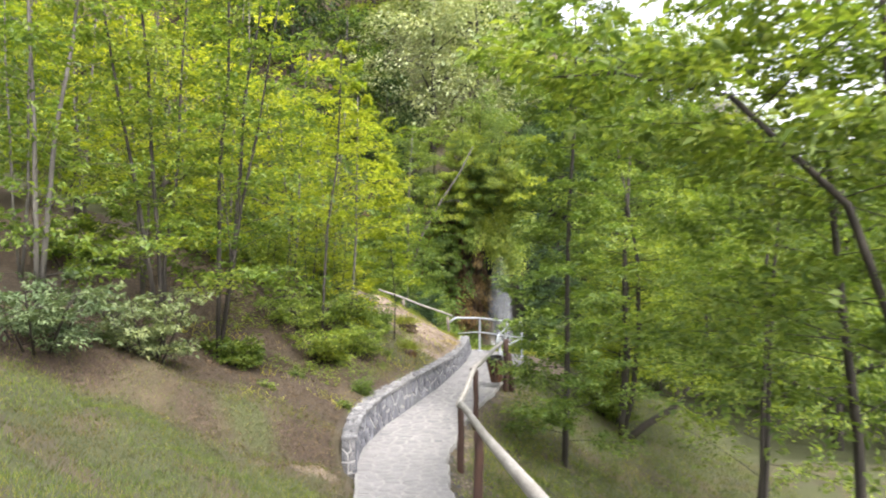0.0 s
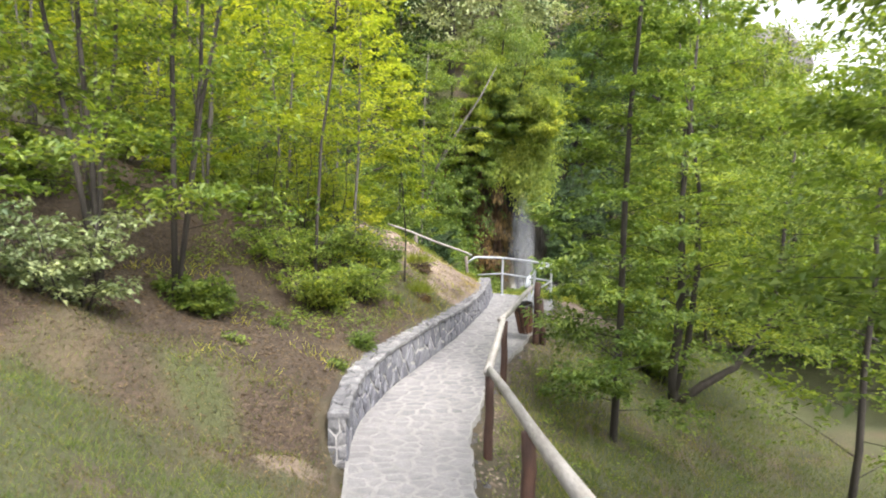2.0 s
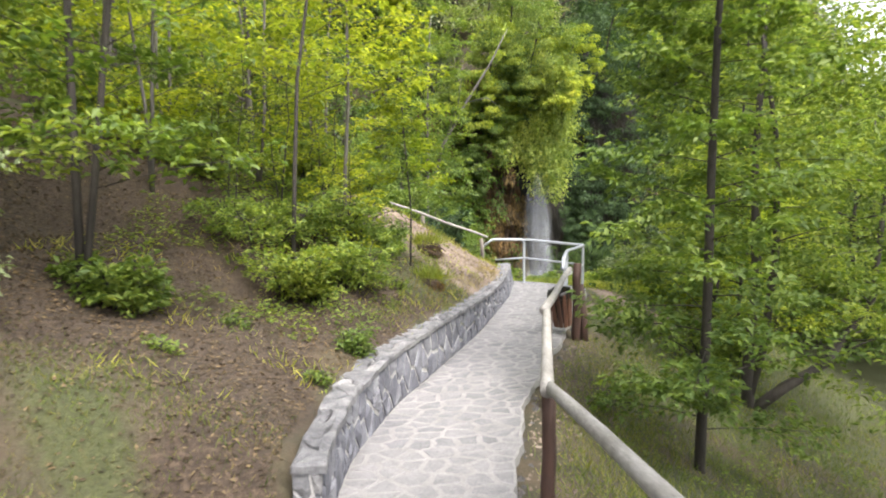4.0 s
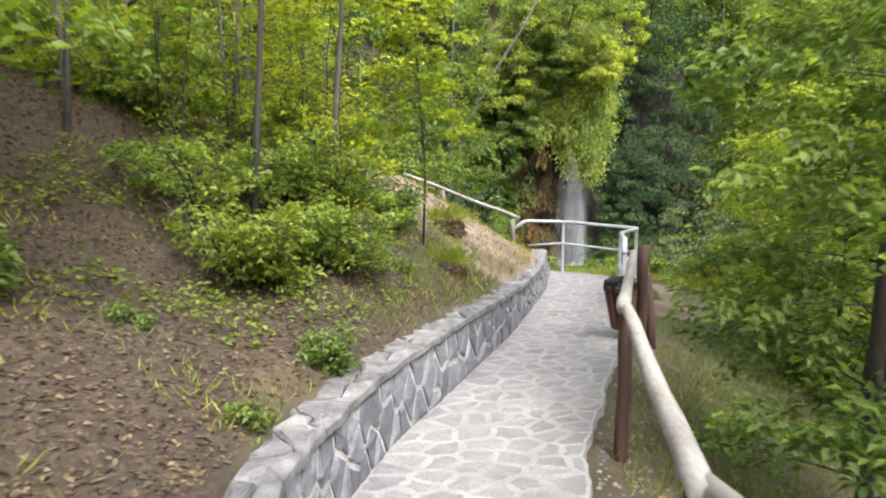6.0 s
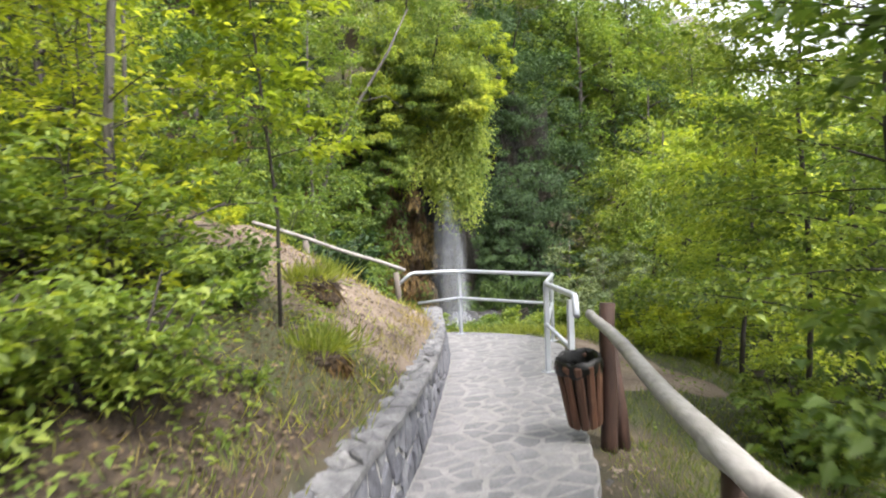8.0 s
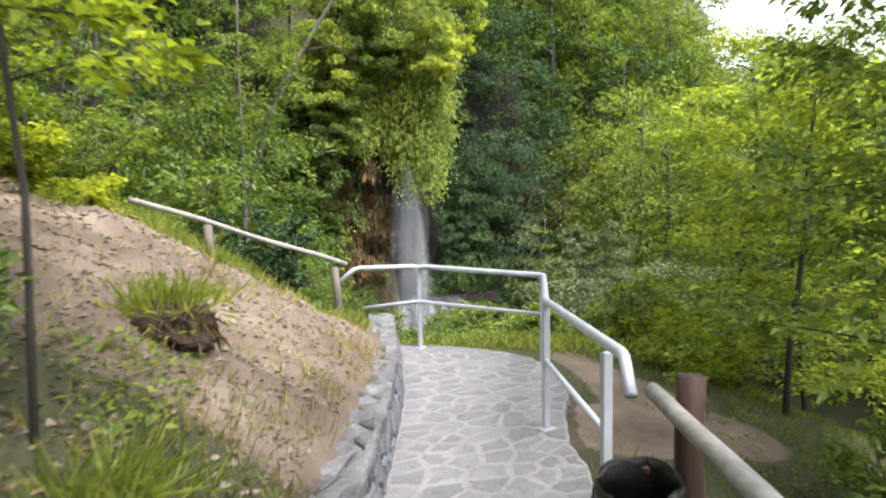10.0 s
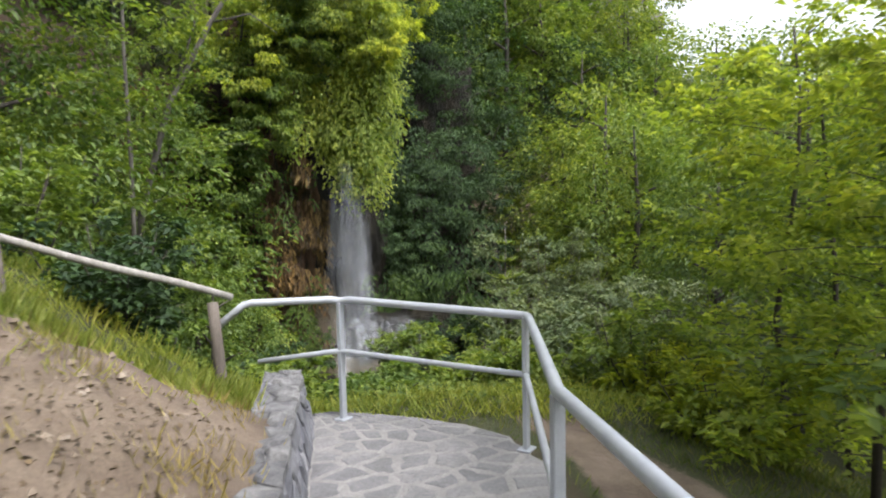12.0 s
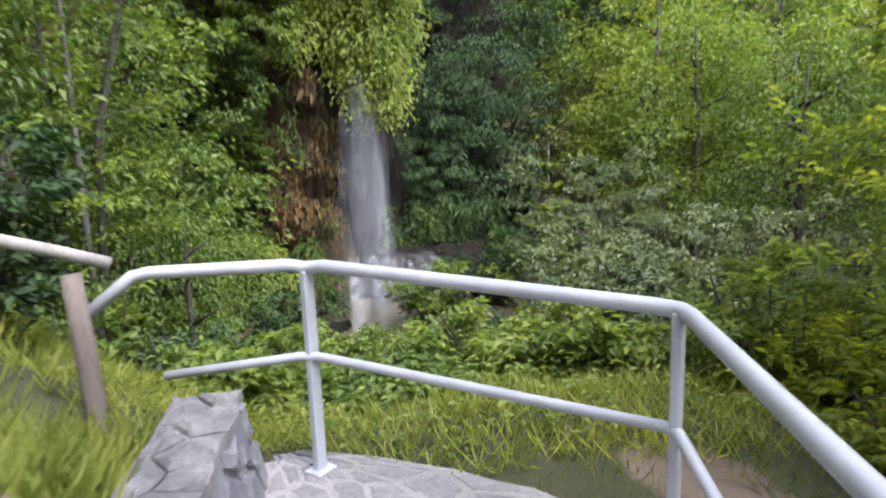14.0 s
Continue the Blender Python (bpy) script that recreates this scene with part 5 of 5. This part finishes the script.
def scatter(n, x0, x1, y0, y1, seed, keep):
    rng = np.random.RandomState(seed)
    x, y = rng.uniform(x0, x1, n), rng.uniform(y0, y1, n)
    ok = keep(x, y, rng)
    x, y = x[ok], y[ok]
    return np.stack([x, y, ground_z(x, y) - 0.005], 1)


def tufts(centres, per, radius, seed):
    rng = np.random.RandomState(seed)
    c = np.repeat(np.asarray(centres, float), per, axis=0)
    c = c + rng.normal(0, radius, c.shape)
    return np.stack([c[:, 0], c[:, 1], ground_z(c[:, 0], c[:, 1]) - 0.01], 1)


def left_gap(x, y):
    return left_x(y) - np.where(y > 8.6, WALL_T, 0.0) - x


lawn = scatter(120000, -9, -1.6, 3.0, 11.0, 401, lambda x, y, r: (left_gap(x, y) > 0.03) & (r.uniform(0, 1, len(x)) < 1 - step(7.6, 10.4, y + 0.6 * waves(x, y, 2.2, 11))))
patchy = waves(lawn[:, 0], lawn[:, 1], 1.4, 31) + 0.5 * waves(lawn[:, 0], lawn[:, 1], 0.5, 32)
mixed = patchy + np.random.RandomState(44).normal(0, 0.55, len(lawn))
blades("grass", lawn[mixed < 0.05], 0.05, L_LAWN, "short dry yellowish meadow grass", 402, 0.9, 0.08)
blades("grass", lawn[mixed > 0.05], 0.06, L_MEADOW, "tufts of fresh green meadow grass", 403, 0.9, 0.07)
slope = scatter(56000, -0.7, 6.5, 5.5, 20.5, 403, lambda x, y, r: (x - path_right(y) > 0.08) & (r.uniform(0, 1, len(x)) < 0.25 + 0.75 * step(0.25, 0.7, x - path_right(y) + 0.2 * waves(x, y, 1.2, 12))) & (np.hypot((x - 2.4) / 1.2, (y - 16.85) / 0.62) + 0.3 * waves(x, y, 0.6, 16) > 0.95) & (np.hypot(x - 2.6, (y - 18.0) * 0.38) > 0.42))
blades("grass", slope, 0.10, L_MEADOW, "green grass on the slope below the handrail", 404, 0.8, 0.045)
edge_tufts = tufts([(0.05, 19.25), (-0.25, 19.15), (-0.55, 19.0), (-0.9, 19.1), (0.3, 19.4), (-1.3, 18.8), (-0.7, 19.3), (-2.1, 18.3), (-0.3, 19.4), (-1.1, 19.4), (0.2, 19.0), (0.12, 18.75), (0.22, 18.9), (-0.75, 18.6), (-0.6, 18.75), (-0.95, 18.5), (-1.5, 18.2), (-1.65, 18.4)], 300, 0.11, 405)
blades("grass", edge_tufts, 0.18, L_GRASS, "long green grass tufts on the sandy bank", 406, 0.8, 0.013)
dry_tufts = tufts([(0.02, 17.3), (0.1, 17.5), (-0.05, 16.9), (-0.45, 15.6), (-0.75, 15.2), (-1.2, 16.3), (-0.5, 18.0), (0.15, 18.2), (-0.25, 16.2), (-0.95, 17.4)], 90, 0.12, 451)
blades("grass", dry_tufts, 0.11, L_STRAW, "thin dry grass tufts on the sandy bank", 452, 0.7, 0.02)
low_tufts = tufts([(-0.7, 14.4), (-0.9, 14.7), (-1.0, 15.0), (-0.6, 14.8), (-0.75, 13.9), (-0.95, 13.6), (-1.1, 14.1), (-1.25, 13.4), (-0.9, 15.5), (-1.4, 12.9), (-1.55, 12.5)], 150, 0.14, 453)
blades("grass", low_tufts, 0.09, L_MEADOW, "yellowish grass along the foot of the bank", 454, 0.8, 0.03)
verge = scatter(27000, -3.5, 5.5, 19.0, 23.0, 407, lambda x, y, r: ((y > 19.72) | ((x > path_right(y) + 0.06) & (y > 19.2))) & (np.hypot(x - 2.6, (y - 18.0) * 0.38) > 0.42) & (y > 19.1 + 0.15 * waves(x, y, 0.8, 13)))
blades("grass", verge, 0.17, L_GRASS, "long green grass beyond the terrace", 408, 0.9, 0.016)
rail_grass = scatter(16000, -0.6, 2.4, 7.5, 14.6, 455, lambda x, y, r: (x - path_right(y) > 0.22 + 0.12 * waves(x, y, 0.8, 56)) & (x - path_right(y) < 1.3))
blades("grass", rail_grass, 0.08, L_MEADOW, "short green grass under the handrail", 456, 0.9, 0.035)
thin_grass = scatter(2600, -3.5, 0.6, 12.0, 19.3, 409, lambda x, y, r: (left_gap(x, y) > 0.0) & (waves(x, y, 1.1, 14) > 0.15))
blades("grass", thin_grass, 0.09, L_STRAW, "sparse dry grass on the sandy bank", 410, 0.7, 0.04)
bank_green = scatter(9000, -4.5, 0.2, 9.0, 18.8, 413, lambda x, y, r: (left_gap(x, y) > -0.03) & (waves(x, y, 1.6, 15) > 0.35))
blades("grass", bank_green, 0.10, L_GRASS, "patches of green grass on the bank", 414, 1.1, 0.035)
def herbs(name, spots, rise, size, mat, label, seed):
    rng = np.random.RandomState(seed)
    spots = np.asarray(spots)
    n = len(spots)
    a = rng.uniform(0, 6.283, n)
    up = rise * rng.uniform(0.0, 1.0, n) * (0.5 + 0.5 * np.clip(waves(spots[:, 0], spots[:, 1], 0.6, seed), -1, 1))
    c = spots + np.stack([np.zeros(n), np.zeros(n), up + 0.01], 1)
    d = np.stack([np.cos(a), np.sin(a), rng.normal(0.1, 0.3, n)], 1)
    ob = leaf_mesh(name, c, d, np.stack([rng.normal(0, 0.35, n), rng.normal(0, 0.35, n), np.ones(n)], 1), size * rng.uniform(0.5, 1.3, n), mat, None, 0.55, 0.1)
    return tagged(ob, label, "herbs", kind="stuff")


herbs("herb_layer", scatter(15000, -2.5, 5.0, 19.3, 23.5, 421, lambda x, y, r: ((y > 19.75) | (x > path_right(y) + 0.12)) & (np.hypot(x - 2.6, (y - 18.0) * 0.38) > 0.42) & (waves(x, y, 0.9, 22) > -0.2)), 0.3, 0.055, L_FRESH, "leafy green herbs beyond the terrace", 423)
herbs("herb_layer", scatter(11000, -4.2, -0.9, 10.8, 15.6, 424, lambda x, y, r: (left_gap(x, y) > 0.25) & (waves(x, y, 1.3, 25) > 0.1)), 0.22, 0.05, L_FRESH, "leafy green herbs on the bank", 426)
herbs("herb_layer", scatter(9000, 0.3, 4.5, 8.5, 17.5, 427, lambda x, y, r: (x - path_right(y) > 0.6) & (waves(x, y, 1.0, 28) > 0.25)), 0.16, 0.05, L_FRESH, "leafy green herbs on the slope", 429)
rngl = np.random.RandomState(411)
fl_spots = scatter(80000, -6.5, 0.2, 7.5, 18.0, 412, lambda x, y, r: (left_gap(x, y) > 0.02) & (r.uniform(0, 1, len(x)) < step(7.5, 9.6, y + 0.5 * waves(x, y, 2.2, 11)) * (1 - 0.6 * step(14.2, 15.8, y))))
nl = len(fl_spots)
fa = rngl.uniform(0, 6.283, nl)
litter_ob = leaf_mesh("leaf_litter", fl_spots + np.array((0, 0, 0.012)), np.stack([np.cos(fa), np.sin(fa), rngl.normal(0, 0.25, nl)], 1), np.stack([rngl.normal(0, 0.35, nl), rngl.normal(0, 0.35, nl), np.ones(nl)], 1),
                      0.034 * rngl.uniform(0.5, 1.3, nl), L_LITTER, None, 0.55, 0.1)
tagged(litter_ob, "scattered dry brown fallen leaves", "leaf litter", kind="stuff")

def pebbles(name, spots, size, mat, label, seed):
    rng = np.random.RandomState(seed)
    v, f = [], []
    for p in spots:
        r = size * rng.uniform(0.4, 1.0) ** 2 + 0.006
        o = len(v)
        shape = [(1, 0, 0), (0, 1, 0), (-1, 0, 0), (0, -1, 0), (0, 0, 0.7), (0, 0, -0.5)]
        a = rng.uniform(0, 6.28)
        for q in shape:
            k = r * rng.uniform(0.7, 1.25)
            v.append((p[0] + k * (q[0] * math.cos(a) - q[1] * math.sin(a)), p[1] + k * (q[0] * math.sin(a) + q[1] * math.cos(a)), p[2] + 0.006 + k * q[2]))
        f += [(o + i, o + (i + 1) % 4, o + 4) for i in range(4)] + [(o + (i + 1) % 4, o + i, o + 5) for i in range(4)]
    return tagged(mesh_object(name, v, f, mat, None), label, "pebbles", kind="stuff")


M_CLOD = surface("sandy_clod", [(0.3, (0.10, 0.075, 0.052)), (0.55, (0.19, 0.152, 0.115)), (0.75, (0.30, 0.26, 0.215))], 9.0, 6.0, 0.95, 0.6, 0.01)
pebbles("pebbles", scatter(1500, -2.6, 0.6, 14.2, 19.2, 431, lambda x, y, r: left_gap(x, y) > 0.02), 0.028, M_CLOD, "small stones and clods on the sandy bank", 432)
pebbles("pebbles", scatter(900, -0.7, 1.5, 7.0, 15.0, 433, lambda x, y, r: (x - path_right(y) > 0.03) & (x - path_right(y) < 0.5)), 0.022, M_CLOD, "gravel along the edge of the path", 434)

M_RUBBLE = surface("dark_edge_rubble", [(0.3, (0.030, 0.028, 0.026)), (0.55, (0.075, 0.070, 0.066)), (0.75, (0.14, 0.13, 0.125))], 12.0, 6.0, 0.9, 0.8, 0.012)
pebbles("rubble", scatter(2600, -0.9, 2.2, 5.0, 18.2, 437, lambda x, y, r: (x - path_right(y) > 0.02) & (x - path_right(y) < 0.10 + 0.05 * waves(x, y, 0.7, 53))), 0.06, M_RUBBLE, "dark broken stone under the edge of the path", 438)
pebbles("pebbles", scatter(2600, -0.9, 2.2, 5.0, 14.5, 439, lambda x, y, r: (x - path_right(y) > 0.08) & (x - path_right(y) < 0.42 + 0.15 * waves(x, y, 0.9, 54))), 0.02, M_CLOD, "gravel along the edge of the path", 440)

# ---- pieces of the wall and the path ----
rng = random.Random(21)
span = WALL_B - WALL_A
face_seeds = relaxed_seeds(span, WALL_H - 0.05, 118, rng, 0.9)


def on_face(u, v, w):
    y = WALL_A + u
    s = (wall_inner(y + 0.02) - wall_inner(y - 0.02)) / 0.04
    k = 1 / math.sqrt(1 + s * s)
    off = 0.008 + w - (0.018 + wall_lean(y)) * v / WALL_H
    return (wall_inner(y) + off * k, y - off * k * s, float(floor_z(y)) + v * float(wall_top(y)) / WALL_H)


for poly in cells(span, WALL_H - 0.05, face_seeds, 0.03):
    poly = roughen(poly, rng, 0.012)
    stone("stone", poly, on_face, 0.05, 0.008, M_WALLSTONE, wall_thing, rng, 0.010)


def on_end(u, v, w):
    return (wall_inner(WALL_A) - (WALL_T - u) * wall_thick(WALL_A) / WALL_T, WALL_A - 0.012 - w, float(floor_z(WALL_A)) + (v - 0.05) * float(wall_top(WALL_A)) / WALL_H)


for poly in cells(WALL_T - 0.02, WALL_H, relaxed_seeds(WALL_T, WALL_H, 7, rng), 0.02):
    stone("stone", poly, on_end, 0.04, 0.01, M_COPING, wall_thing, rng, 0.008)


def on_far_end(u, v, w):
    return (wall_inner(WALL_B) - wall_lean(WALL_B) * v / WALL_H - u - 0.01, WALL_B + 0.012 + w, float(floor_z(WALL_B)) + v - 0.05)


for poly in cells(WALL_T - 0.02, WALL_H, relaxed_seeds(WALL_T, WALL_H, 7, rng), 0.02):
    stone("stone", poly, on_far_end, 0.04, 0.01, M_WALLSTONE, wall_thing, rng, 0.008)
cope_seeds = relaxed_seeds(span + 0.04, WALL_T + 0.03, 78, rng, 1.4)


def on_cope(u, v, w):
    y = WALL_A - 0.02 + u
    return (wall_inner(y) - wall_lean(y) + 0.012 - v * wall_thick(y) / WALL_T + 0.008 * math.sin(u * 14.0) * (v < 0.03), y, float(floor_z(y)) + float(wall_top(y)) + w)


for poly in cells(span + 0.04, WALL_T + 0.03, cope_seeds, 0.010):
    poly = roughen(poly, rng, 0.014)
    stone("coping_stone", poly, on_cope, 0.05, 0.012, M_COPING, wall_thing, rng, 0.017)

PAVE_A = 6.3
pave_len = END_Y - PAVE_A
pave_seeds = relaxed_seeds(1.12, pave_len, 430, rng)


def on_path(u, v, w):
    y = PAVE_A + v
    xa, xb = float(left_x(y)) + 0.01, float(path_right(y)) + 0.018 * math.sin(y * 3.7) + 0.012 * math.sin(y * 9.1 + 1) + 0.010 * math.sin(y * 23.0)
    return (xa + (xb - xa) * u / 1.12, y, float(floor_z(y)) + w)


paving = sorted(cells(1.12, pave_len, pave_seeds, 0.032), key=lambda p: -float(sum(q[1] for q in p)) / len(p))
for poly in paving[:298]:
    poly = roughen(poly, rng, 0.012)
    stone("flagstone", poly, on_path, 0.03, 0.006, M_PAVE, path_thing, rng, 0.004)
far_v, far_f = [], []
for poly in paving[298:]:
    c, n, o = sum(poly) / len(poly), len(poly), len(far_v)
    far_v += [on_path(p[0], p[1], -0.03) for p in poly] + [on_path(p[0], p[1], -0.005) for p in poly]
    far_v += [on_path(*(p + (c - p) * 0.08), rng.uniform(-0.004, 0.004)) for p in poly] + [on_path(c[0], c[1], 0.003)]
    for k in range(n):
        k2 = (k + 1) % n
        far_f += [(o + k, o + k2, o + n + k2, o + n + k), (o + n + k, o + n + k2, o + 2 * n + k2, o + 2 * n + k), (o + 2 * n + k, o + 2 * n + k2, o + 3 * n)]
tagged(mesh_object("flagstones", far_v, far_f, M_PAVE, path_thing), kind="stuff")
